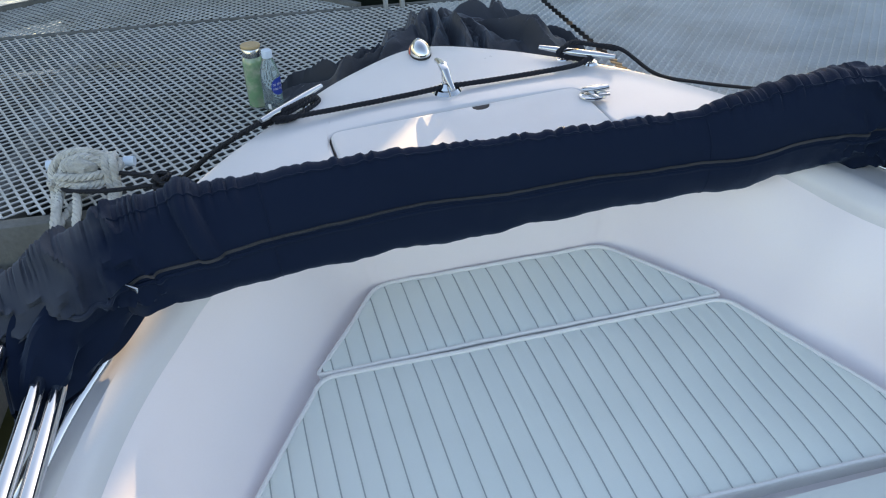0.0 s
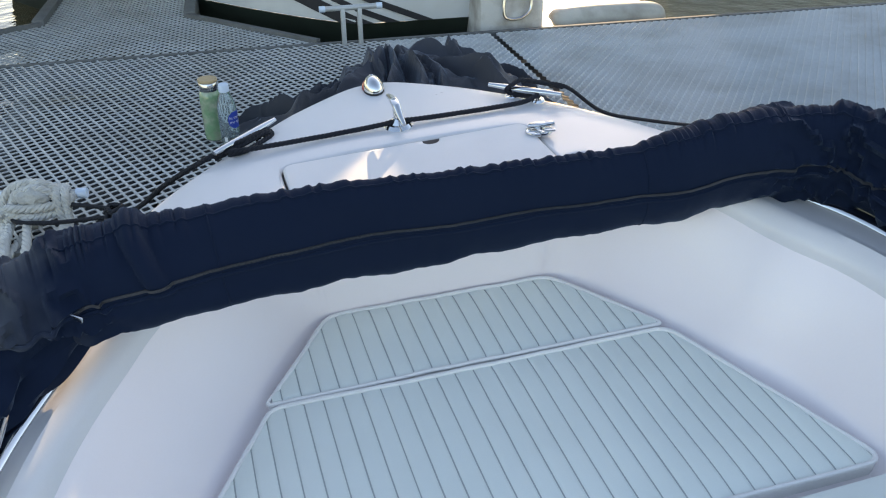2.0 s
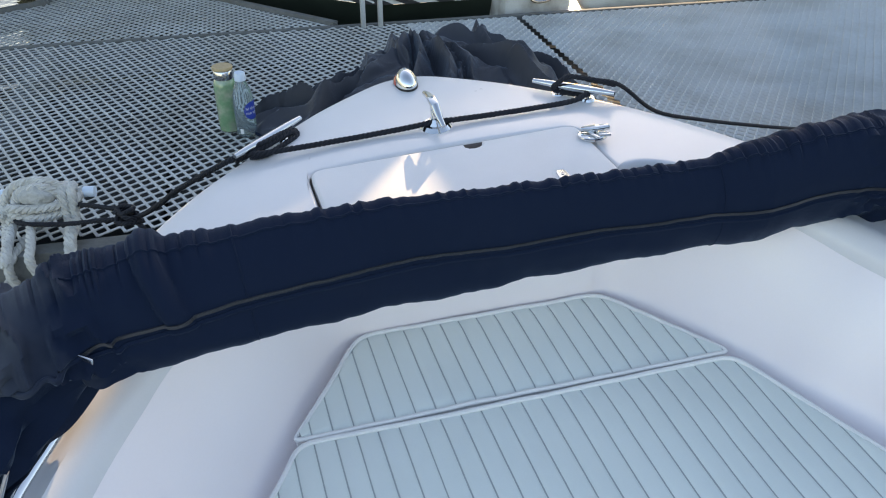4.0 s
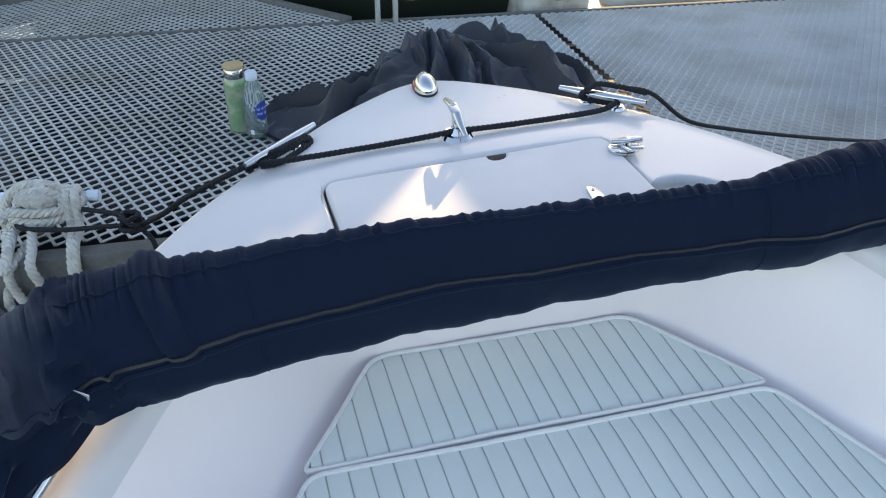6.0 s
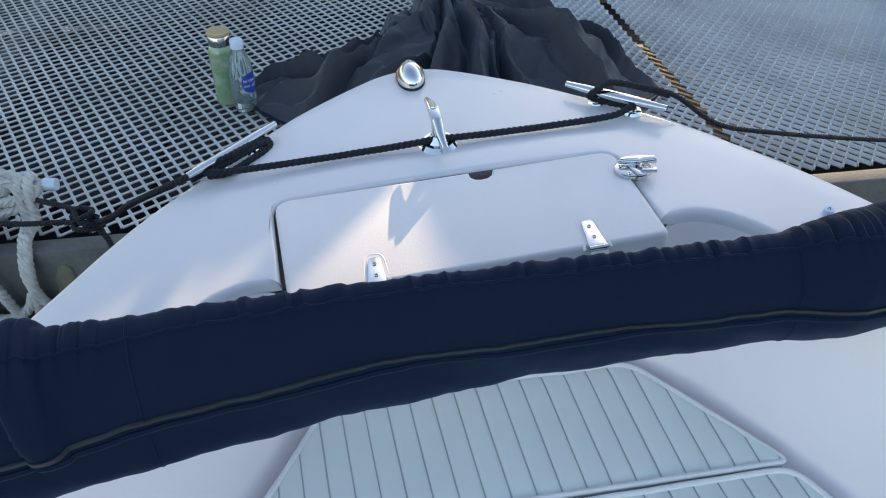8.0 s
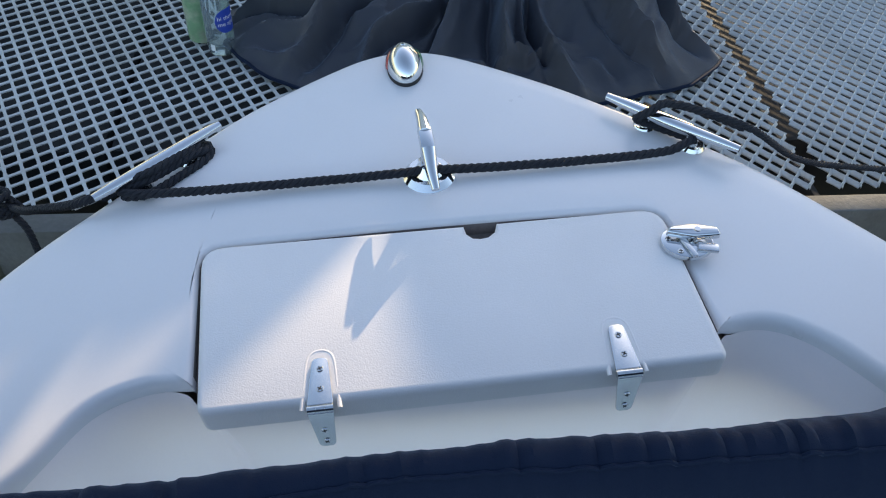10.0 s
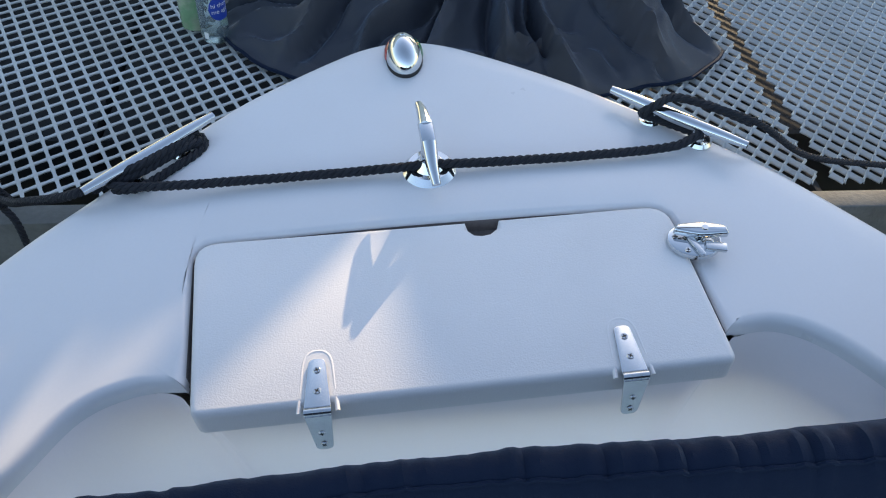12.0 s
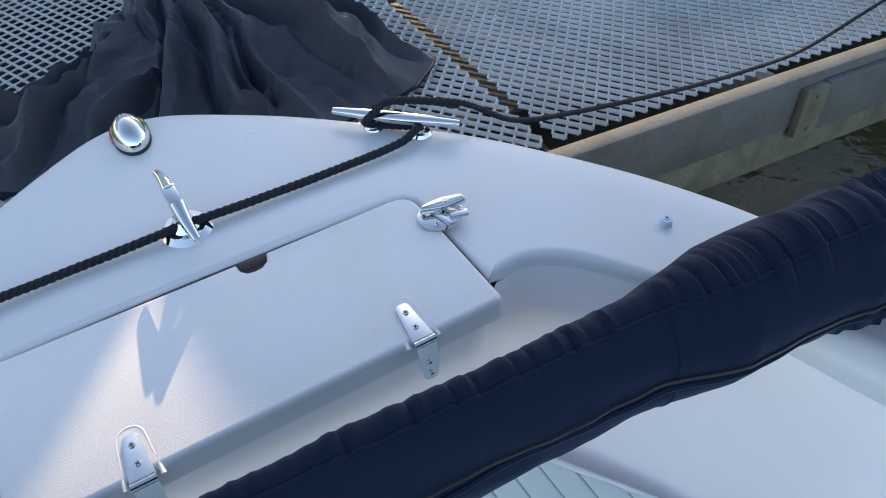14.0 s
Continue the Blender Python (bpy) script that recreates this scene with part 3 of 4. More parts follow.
cushion("bow_cushion", [(-0.222, -0.190, 0.035), (0.290, -0.212, 0.035), (0.462, -0.440, 0.014), (-0.374, -0.420, 0.014)], -0.285, 0.05, "pale grey-green pleated vinyl cushion at the bow")
cushion("seat_cushion", [(-0.366, -0.429, 0.03), (0.462, -0.450, 0.03), (0.66, -0.868, 0.04), (-0.60, -0.852, 0.04)], -0.285, 0.05, "wide pale grey-green pleated vinyl seat cushion")
bm = bmesh.new()
box(bm, (0.03, -1.32, -0.315), (1.36, 0.86, 0.07), 0.02)
pad = thing("aft_cushion", "plain pale vinyl cushion beside the pleated one", "cushion", BOAT, "bow cushions")
part("pad", bm, VINYL, pad)

# ---- folded bimini in its navy cover ----
bimini = thing("bimini_top", "folded bimini top in a navy zipped canvas boot", "bimini", BOAT)
SPINE = [(-0.86, -0.520, 0.040), (-0.80, -0.495, 0.054), (-0.72, -0.470, 0.068), (-0.64, -0.447, 0.078), (-0.57, -0.432, 0.080), (-0.50, -0.422, 0.078), (-0.40, -0.412, 0.072), (-0.20, -0.388, 0.057), (0.0, -0.356, 0.024), (0.2, -0.358, 0.021), (0.4, -0.356, 0.012), (0.50, -0.364, 0.024), (0.58, -0.374, 0.040), (0.70, -0.395, 0.048), (0.80, -0.445, 0.048), (0.86, -0.54, 0.025), (0.90, -0.70, 0.0), (0.92, -0.9, -0.03)]
# half width, half height and forward lean of the cover along the boat's beam
GIRTH = [(-0.86, 0.050, 0.034, 0.020), (-0.72, 0.072, 0.062, 0.030), (-0.62, 0.078, 0.078, 0.034), (-0.50, 0.068, 0.077, 0.038), (-0.40, 0.050, 0.076, 0.040), (-0.20, 0.036, 0.092, 0.018), (0.0, 0.036, 0.098, 0.006), (0.2, 0.037, 0.088, 0.008), (0.4, 0.044, 0.085, 0.008), (0.49, 0.068, 0.104, -0.008)]
SIDES = 56


OPEN_FROM, OPEN_TO = -0.665, -0.60   # the cover is open below the zip at its port end


def boot_point(p, way, u, a):
    """A point of the cover at the angle a round the folded canopy."""
    side = Vector((-way.y, way.x, 0)).normalized()
    c, s = math.cos(a), math.sin(a)
    w, h, lean = (float(np.interp(p.x, [g[0] for g in GIRTH], [g[n] for g in GIRTH])) for n in (1, 2, 3))
    top, low = max(0.0, (s - 0.55) / 0.45), max(0.0, (-s - 0.55) / 0.45)
    puck = abs(noise.noise((u * 47, 0, 3))) + 0.6 * abs(noise.noise((u * 118, 2, 1)))
    crease = -0.0072 * (1 + 0.7 * noise.noise((u * 6, 4, 4))) * top * (1 - min(1.0, puck * 2.2))
    hem = 0.008 * low * noise.noise((u * 12, 7, 7)) + 0.004 * low * noise.noise((u * 37, 7, 2))
    big = 0.0065 * noise.noise((u * 7 + s * 1.3, s * 1.5, 4)) + 0.0022 * noise.noise((u * 30, s * 2.2, 9))
    ends = max(0.0, min(1.0, (-0.52 - p.x) / 0.12)) + max(0.0, min(1.0, (p.x - 0.60) / 0.1))
    ridge = noise.noise((u * 10 + s * 1.6, s * 1.5 - u * 6, 6)) + 0.4 * noise.noise((u * 24 - s * 2.5, s * 2 + u * 12, 2))
    folds = ends * (0.024 * math.exp(-(ridge / 0.16) ** 2) - 0.010)
    off = abs(p.x + 0.505 - 0.03 * (1 - s)) / 0.019
    strap = 0.015 * (1 - off ** 2) ** 0.5 * min(1.0, (s + 0.3) * 2) if off < 1 and s > -0.3 else 0.0
    r = w + big + folds + strap
    open_end = max(0.0, min(1.0, (OPEN_TO - p.x) / (OPEN_TO - OPEN_FROM)))
    open_end = open_end * open_end * (3 - 2 * open_end)
    tall = s * (h + folds * 0.6 + strap) + crease + hem
    if open_end:
        droop = 0.014 * noise.noise((u * 14, 3, 3)) - 0.012
        if s < 0:
            tall = tall * (1 - open_end) + droop * open_end * min(1.0, -s * 4)
            r *= 1 - 0.35 * open_end * min(1.0, -s * 1.5)
        r += open_end * (0.018 + 0.016 * noise.noise((u * 11, s * 2, 12))) * max(0.0, -c) * max(0.0, 1 - abs(s))
    return p + side * (c * r) + Vector((0, 0, tall)) + side * lean * s


def boot_stations():
    line = glide(SPINE, 34)
    d, out = 0.0, []
    for k, p in enumerate(line):
        if k:
            d += (p - line[k - 1]).length
        out.append((p, (line[min(k + 1, len(line) - 1)] - line[max(k - 1, 0)]).normalized(), d))
    return out


STATIONS = boot_stations()
bm = bmesh.new()
rings = []
for p, way, d in STATIONS:
    rings.append([boot_point(p, way, d, 2 * math.pi * k / SIDES) for k in range(SIDES)])
grid = loft(bm, [r + r[:1] for r in rings])
bmesh.ops.remove_doubles(bm, verts=bm.verts, dist=1e-6)
boot = part("canvas_boot", bm, CANVAS_PALE_END, bimini, "navy canvas cover with puckered seams, faded and painted lighter at one end")
ZIP_START = next(k for k, q in enumerate(STATIONS) if q[0].x > -0.612)
for x in (-0.385, 0.41):
    k = next(k for k, q in enumerate(STATIONS) if q[0].x > x)
    bm = bmesh.new()
    sweep(bm, [boot_point(*STATIONS[k], math.pi * (0.45 + 0.95 * n / 30)) for n in range(31)], 0.0013, 6)
    part("stitched_seam", bm, CANVAS, boot)

# the zip and the welt under it, along the rear of the cover
AFT = math.pi
for name, a, r, mat, text in (("zip", AFT - 0.05, 0.0017, ZIP, "dark grey zip"), ("zip_flap", AFT + 0.10, 0.0042, CANVAS, ""), ("top_welt", math.pi / 2 + 0.35, 0.0022, CANVAS, "")):
    bm = bmesh.new()
    sweep(bm, [boot_point(p, way, d, a + 0.04 * noise.noise((d * 3, 1, 1))) for p, way, d in STATIONS[ZIP_START:-40]], r, 6)
    part(name, bm, mat, boot, text)
bm = bmesh.new()
for n in range(ZIP_START, len(STATIONS) - 60):
    p, way, d = STATIONS[n]
    q = boot_point(p, way, d, AFT - 0.05 + 0.04 * noise.noise((d * 3, 1, 1)))
    for e in range(3):
        c = q.lerp(boot_point(*STATIONS[n + 1], AFT - 0.05 + 0.04 * noise.noise((STATIONS[n + 1][2] * 3, 1, 1))), e / 3)
        box(bm, c - Vector((way.y * -1, way.x, 0)) * 0.0026, (0.0012, 0.0014, 0.0052))
part("zip_teeth", bm, ZIP, boot, "fine zip teeth", smooth=False)
bm = bmesh.new()
p, way, d = STATIONS[ZIP_START]
q = boot_point(p, way, d, AFT - 0.05)
box(bm, (q.x + 0.004, q.y - 0.006, q.z - 0.002), (0.024, 0.004, 0.009), 0.0012, (0, 12, -35))
part("zip_pull", bm, SATIN, boot, "steel zip pull")

# loose canopy cloth where the cover is open at its port end
bm = bmesh.new()
cols = []
for k, p in enumerate(glide([(-0.60, -0.462, 0.045), (-0.66, -0.495, 0.040), (-0.71, -0.535, 0.028), (-0.74, -0.57, 0.012), (-0.755, -0.605, -0.005), (-0.765, -0.64, -0.02)], 8)):
    ring = []
    for n in range(41):
        a = 2 * math.pi * n / 40
        r = (0.056 + 0.022 * noise.noise((math.cos(a) * 2.5, math.sin(a) * 2.5, k * 0.09)) + 0.007 * math.sin(7 * a + k * 0.2)) * math.sin(math.pi * (0.12 + 0.83 * k / 40)) ** 0.6
        ring.append(p + Vector((math.cos(a) * r * 0.9, -math.cos(a) * r * 0.35, math.sin(a) * r * 1.15 - 0.01)))
    cols.append(ring)
loft(bm, cols)
part("loose_canopy_cloth", bm, CANVAS, bimini, "bunched navy canopy cloth")
bm = bmesh.new()
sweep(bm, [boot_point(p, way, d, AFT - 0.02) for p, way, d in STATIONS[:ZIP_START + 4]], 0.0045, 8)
part("flap_hem", bm, CANVAS_PALE_END, boot, "thick hem, faded and painted lighter")

for a, b, r in (((-0.735, -0.50, 0.008), (-0.735, -1.6, 0.05), 0.0125), ((-0.712, -0.50, -0.008), (-0.712, -1.6, 0.03), 0.0125), ((-0.785, -0.50, 0.045), (-0.79, -1.6, 0.06), 0.0125), ((-0.81, -0.52, 0.03), (-0.815, -1.6, 0.04), 0.0125), ((0.90, -0.66, 0.0), (0.92, -1.6, -0.02), 0.0125)):
    bm = bmesh.new()
    sweep(bm, [Vector(a).lerp(Vector(b), k / 6) for k in range(7)], r, 16)
    tube = part("frame_tube", bm, CHROME, bimini, "polished steel bimini tube")
    bm = bmesh.new()
    way = (Vector(b) - Vector(a)).normalized()
    c = Vector(a) + way * 0.42
    sweep(bm, [c, c + way * 0.05], r * 1.3, 16)
    part("tube_collar", bm, SATIN, tube)

# ---- dock ----
def mesh_panel(inside, x0, x1, y0, y1, z, one, two, bars):
    """Expanded steel mesh: tilted strands along two lattice steps, where inside(x, y) holds."""
    verts, faces = [], []
    area = one[0] * two[1] - one[1] * two[0]
    reach = []
    for x, y in ((x0, y0), (x1, y0), (x0, y1), (x1, y1)):
        x, y = x - x0, y - y0
        reach.append(((x * two[1] - y * two[0]) / area, (one[0] * y - one[1] * x) / area))
    for i in range(int(min(r[0] for r in reach)) - 1, int(max(r[0] for r in reach)) + 2):
        for j in range(int(min(r[1] for r in reach)) - 1, int(max(r[1] for r in reach)) + 2):
            ax, ay = x0 + i * one[0] + j * two[0], y0 + i * one[1] + j * two[1]
            if not (x0 - 0.05 < ax < x1 + 0.05 and y0 - 0.05 < ay < y1 + 0.05):
                continue
            for step, (wide, lift) in zip((one, two), bars):
                bx, by = ax + step[0], ay + step[1]
                cx, cy = (ax + bx) / 2, (ay + by) / 2
                if not (x0 < cx < x1 and y0 < cy < y1 and inside(cx, cy)):
                    continue
                t = Vector((bx - ax, by - ay, 0)).normalized()
                n = Vector((-t.y, t.x, 0))
                k = len(verts)
                for px, py, pw in ((ax, ay, 1.35), (cx, cy, 0.9), (bx, by, 1.35)):
                    for w, h in ((-wide * pw, -lift), (wide * pw, lift)):
                        for e in (-0.0014, 0.0014):
                            verts.append((px + n.x * w, py + n.y * w, z + h + e))
                for q in (k, k + 4):
                    faces += [(q, q + 4, q + 6, q + 2), (q + 1, q + 3, q + 7, q + 5), (q, q + 1, q + 5, q + 4), (q + 2, q + 6, q + 7, q + 3)]
    me = bpy.data.meshes.new("steel_mesh")
    me.from_pydata(verts, [], faces)
    me.materials.append(GALVANISED)
    return me


SKEWED = ((0.027, 0.018), (0.014, -0.030), ((0.0030, 0.0004), (0.0034, 0.0010)))
UPRIGHT = ((0.0205, 0.025), (0.0205, -0.025), ((0.0029, 0.0041), (0.0029, 0.0041)))
FINE = ((0.0205, 0.025), (0.0205, -0.025), ((0.0026, 0.0012), (0.0026, 0.0012)))
dock = thing("dock", "floating dock with a weathered expanded-steel deck and timber beams", "dock")
NEAR, FAR = 0.455, 2.15
for a, b, lattice in ((-3.4, 0.36, SKEWED), (0.36, 0.90, UPRIGHT), (0.925, 4.6, UPRIGHT)):
    ob = new("steel_mesh", mesh_panel(lambda x, y: a < x < b and NEAR + 0.02 < y < FAR - 0.01, a, b, NEAR, FAR, DOCK_Z, *lattice))
    ob.parent = dock
    tagged(ob, "grey galvanised expanded mesh", kind="stuff")


def gusset(x, y):
    if y < FAR + 0.03:
        return False
    if y < 2.86:
        u = (y - 2.16) / 0.70
        return -2.45 + 1.13 * u < x < 0.04 - 0.63 * u
    return -1.32 < x < -0.60


ob = new("steel_mesh", mesh_panel(gusset, -2.6, 0.1, FAR, 6.0, DOCK_Z, *FINE))
ob.parent = dock
tagged(ob, "grey galvanised expanded mesh", kind="stuff")


def beam(a, b, wide, high, mat, top=DOCK_Z, name="timber_beam"):
    a, b = Vector((*a, 0)), Vector((*b, 0))
    way = b - a
    bm = bmesh.new()
    box(bm, (0, 0, 0), (way.length, wide, high), 0.004)
    m = Matrix.Translation((a + b) / 2 + Vector((0, 0, top - high / 2))) @ pose(0, 0, 0, 0, 0, math.degrees(math.atan2(way.y, way.x)))
    return part(name, bm, mat, dock, m=m)


beam((-3.4, NEAR - 0.03), (4.6, NEAR - 0.03), 0.05, 0.16, TIMBER, DOCK_Z + 0.006)
beam((-3.4, FAR + 0.015), (4.6, FAR + 0.015), 0.03, 0.16, TIMBER, DOCK_Z + 0.004)
beam((0.912, NEAR), (0.912, FAR), 0.016, 0.10, FLOAT, DOCK_Z - 0.035, "joint_bar")
beam((-2.45, 2.16), (-1.33, 2.86), 0.035, 0.12, TIMBER, DOCK_Z + 0.02)
beam((0.04, 2.18), (-0.59, 2.86), 0.035, 0.12, TIMBER, DOCK_Z + 0.02)
beam((-1.34, 2.86), (-1.34, 7.0), 0.06, 0.14, TIMBER, DOCK_Z + 0.03)
beam((-0.58, 2.86), (-0.58, 7.0), 0.06, 0.14, TIMBER, DOCK_Z + 0.03)
for x in (-2.6, -1.2, 0.2, 1.6, 3.0):
    beam((x, NEAR), (x, FAR), 0.06, 0.12, TIMBER, DOCK_Z - 0.012, "cross_beam")
for x in (-2.7, -1.35, 0.0, 1.35, 2.7, 4.05):
    bm = bmesh.new()
    box(bm, (x, 1.50, -0.79), (1.34, 1.30, 0.5), 0.02)
    part("float", bm, FLOAT, dock, "dark plastic float under the deck")

# lower weedy beam, bracket and outer plank on the boat side
beam((-3.4, NEAR + 0.0), (4.6, NEAR + 0.0), 0.10, 0.12, WEED, DOCK_Z - 0.155, "weedy_beam")
beam((1.74, NEAR - 0.068), (4.6, NEAR - 0.068), 0.025, 0.15, TIMBER, DOCK_Z - 0.02, "outer_plank")
bm = bmesh.new()
box(bm, (1.70, NEAR - 0.068, DOCK_Z - 0.10), (0.085, 0.026, 0.15), 0.004)
for z in (-0.05, 0.05):
    bmesh.ops.create_cone(bm, cap_ends=True, segments=8, radius1=0.008, radius2=0.007, depth=0.008, matrix=Matrix.Translation((1.70, NEAR - 0.084, DOCK_Z - 0.10 + z)) @ pose(0, 0, 0, 90, 0, 0))
part("bracket", bm, WEED, dock, "bolted timber block")
bm = bmesh.new()
box(bm, (2.13, NEAR - 0.01, DOCK_Z + 0.04), (0.05, 0.05, 0.34), 0.006)
part("mooring_post", bm, TIMBER, dock, "short square post")

# finger dock on the port side, a little lower
finger = thing("finger_dock", "lower finger dock with steel mesh and a timber edge", "dock")
ob = new("steel_mesh", mesh_panel(lambda x, y: True, -2.3, -1.12, -1.6, 0.36, DOCK_Z - 0.10, *UPRIGHT))
ob.parent = finger
tagged(ob, "grey galvanised expanded mesh", kind="stuff")
bm = bmesh.new()
box(bm, (-1.075, -0.82, DOCK_Z - 0.13), (0.05, 2.4, 0.12), 0.005)
part("timber_edge", bm, TIMBER, finger)


def t_cleat(x, y, turn, high, long, label):
    """Dock cleat: a steel bar with plastic end caps on two posts."""
    root = thing("dock_cleat", label, "cleat", pose(x, y, DOCK_Z, 0, 0, turn), "dock cleats")
    bm = bmesh.new()
    sweep(bm, [Vector((-long / 2 + 0.02, 0, high)), Vector((long / 2 - 0.02, 0, high))], 0.0125, 14)
    part("bar", bm, GALVANISED, root)
    for s in (-1, 1):
        bm = bmesh.new()
        box(bm, (s * 0.04, 0, high / 2 - 0.01), (0.02, 0.03, high + 0.01), 0.003)
        part("post", bm, GALVANISED, root)
        bm = bmesh.new()
        sweep(bm, [Vector((s * (long / 2 - 0.028), 0, high)), Vector((s * long / 2, 0, high))], 0.0145, 14)
        part("end_cap", bm, CAP, root, "white plastic end cap")
    return root


t_cleat(-0.898, 0.552, -8, 0.095, 0.24, "steel dock cleat with white caps under heaped rope")
t_cleat(0.20, FAR - 0.03, 2, 0.175, 0.30, "bare steel dock cleat with white end caps")

# ---- ropes ----
def rope_thing(name, label, keys_list, radius, mat, pitch, m=Matrix(), group=""):
    root = thing(name, label, "rope", m, group)
    for keys in keys_list:
        bm = bmesh.new()
        rope(bm, keys, radius, pitch)
        part("rope_length", bm, mat, root)
    return root


R = 0.0063
# bow line along the deck from cleat to cleat
rope_thing("bow_line", "navy three-strand bow line made fast across the foredeck cleats", [
    [(-0.374, 0.114, 0.000), (-0.358, 0.103, 0.004), (-0.30, 0.097, 0.0045), (-0.15, 0.095, 0.0065), (-0.02, 0.093, 0.011), (0.027, 0.092, 0.015), (0.07, 0.093, 0.011), (0.20, 0.096, 0.0060), (0.33, 0.104, 0.002), (0.366, 0.113, 0.006), (0.382, 0.123, 0.006)],
    [(-0.372, 0.112, 0.000), (-0.345, 0.119, 0.004), (-0.315, 0.140, 0.005), (-0.285, 0.166, 0.004), (-0.268, 0.180, 0.000), (-0.272, 0.196, -0.006), (-0.30, 0.186, -0.010), (-0.35, 0.148, -0.012), (-0.40, 0.116, -0.014)],
    [(-0.368, 0.105, -0.004), (-0.335, 0.108, -0.005), (-0.30, 0.138, -0.006), (-0.272, 0.164, -0.006), (-0.264, 0.184, -0.006), (-0.285, 0.186, -0.002)],
    [(-0.362, 0.118, 0.010), (-0.330, 0.131, 0.013), (-0.298, 0.160, 0.010), (-0.276, 0.182, 0.004)],
    [(0.384, 0.120, 0.004), (0.372, 0.140, -0.004), (0.340, 0.163, -0.003), (0.318, 0.166, 0.006), (0.314, 0.158, 0.018), (0.330, 0.158, 0.028), (0.352, 0.166, 0.032), (0.40, 0.155, 0.022), (0.45, 0.128, 0.012)],
], R, NAVY_ROPE, 0.030, BOAT)
rope_thing("dock_line", "dark dock line sagging from the bow cleat to the dock post", [
    [BOAT @ Vector((0.40, 0.158, 0.020)), BOAT @ Vector((0.46, 0.128, 0.010)), (0.58, 0.165, -0.035), (0.73, 0.205, -0.088), (0.93, 0.255, -0.145), (1.13, 0.30, -0.195), (1.36, 0.355, -0.247), (1.62, 0.405, -0.28), (1.9, 0.44, -0.245), (2.12, 0.445, -0.19)],
    [(2.09, 0.42, -0.20), (2.16, 0.40, -0.205), (2.18, 0.46, -0.20), (2.12, 0.50, -0.195), (2.08, 0.45, -0.19)],
], R * 0.82, NAVY_ROPE, 0.026)
rope_thing("port_dock_line", "dark dock line knotted to the heaped dock cleat", [
    [BOAT @ Vector((-0.37, 0.118, 0.004)), BOAT @ Vector((-0.43, 0.108, -0.012)), (-0.53, 0.20, -0.13), (-0.60, 0.29, -0.215), (-0.67, 0.375, -0.283), (-0.75, 0.41, -0.300), (-0.85, 0.44, -0.315), (-0.95, 0.47, -0.318), (-0.985, 0.52, -0.325)],
    [(-0.66, 0.38, -0.275), (-0.74, 0.445, -0.285), (-0.82, 0.50, -0.295), (-0.86, 0.54, -0.31)],
    [(-0.655, 0.365, -0.285), (-0.685, 0.355, -0.270), (-0.705, 0.385, -0.265), (-0.690, 0.405, -0.285), (-0.662, 0.395, -0.30), (-0.655, 0.370, -0.29), (-0.680, 0.352, -0.285), (-0.712, 0.372, -0.29), (-0.70, 0.40, -0.275), (-0.672, 0.398, -0.268)],
    [(-0.690, 0.36, -0.262), (-0.670, 0.372, -0.258), (-0.672, 0.392, -0.262), (-0.70, 0.398, -0.26), (-0.712, 0.38, -0.27)],
    [(-0.668, 0.37, -0.29), (-0.645, 0.355, -0.315), (-0.638, 0.345, -0.35), (-0.636, 0.34, -0.375)],
], 0.0066, NAVY_ROPE, 0.026)

heap = [
    [(-0.985, 0.50, -0.33), (-1.000, 0.53, -0.29), (-0.965, 0.535, -0.245), (-0.905, 0.53, -0.232), (-0.850, 0.525, -0.255), (-0.828, 0.515, -0.29), (-0.84, 0.505, -0.33)],
    [(-0.975, 0.505, -0.315), (-0.955, 0.52, -0.258), (-0.90, 0.512, -0.242), (-0.865, 0.515, -0.262), (-0.85, 0.52, -0.30)],
    [(-0.985, 0.50, -0.285), (-0.93, 0.495, -0.292), (-0.87, 0.497, -0.292), (-0.825, 0.505, -0.285), (-0.815, 0.54, -0.28)],
    [(-0.985, 0.505, -0.305), (-0.92, 0.490, -0.318), (-0.86, 0.50, -0.315)],
    [(-0.832, 0.565, -0.30), (-0.832, 0.548, -0.262), (-0.832, 0.520, -0.258), (-0.830, 0.498, -0.285), (-0.832, 0.485, -0.34), (-0.835, 0.44, -0.41), (-0.842, 0.405, -0.49), (-0.850, 0.395, -0.58), (-0.855, 0.39, -0.68)],
    [(-0.852, 0.565, -0.30), (-0.852, 0.550, -0.262), (-0.852, 0.520, -0.257), (-0.850, 0.497, -0.285), (-0.848, 0.485, -0.34), (-0.842, 0.445, -0.41), (-0.825, 0.405, -0.49), (-0.80, 0.395, -0.56), (-0.785, 0.39, -0.62)],
    [(-0.938, 0.50, -0.315), (-0.93, 0.475, -0.37), (-0.915, 0.42, -0.43), (-0.890, 0.40, -0.52), (-0.872, 0.39, -0.60), (-0.862, 0.385, -0.70)],
    [(-0.985, 0.52, -0.335), (-0.982, 0.47, -0.385), (-0.978, 0.415, -0.43), (-0.955, 0.40, -0.50), (-0.925, 0.39, -0.58), (-0.91, 0.39, -0.68)],
    [(-1.0, 0.50, -0.30), (-1.005, 0.52, -0.34), (-0.985, 0.47, -0.375), (-0.95, 0.48, -0.36)],
    [(-0.99, 0.41, -0.42), (-1.0, 0.395, -0.47), (-0.97, 0.39, -0.515), (-0.91, 0.388, -0.525), (-0.865, 0.39, -0.50), (-0.845, 0.395, -0.46)],
]


def over_edge(keys):
    """The rope lies over the dock's edge and hangs in front of the beam."""
    out = []
    for x, y, z in keys:
        if z < -0.36:
            if out and out[-1][2] >= -0.36:
                out.append((x, 0.415, -0.348))
            y = min(y, 0.372)
        out.append((x, y, z))
    return out


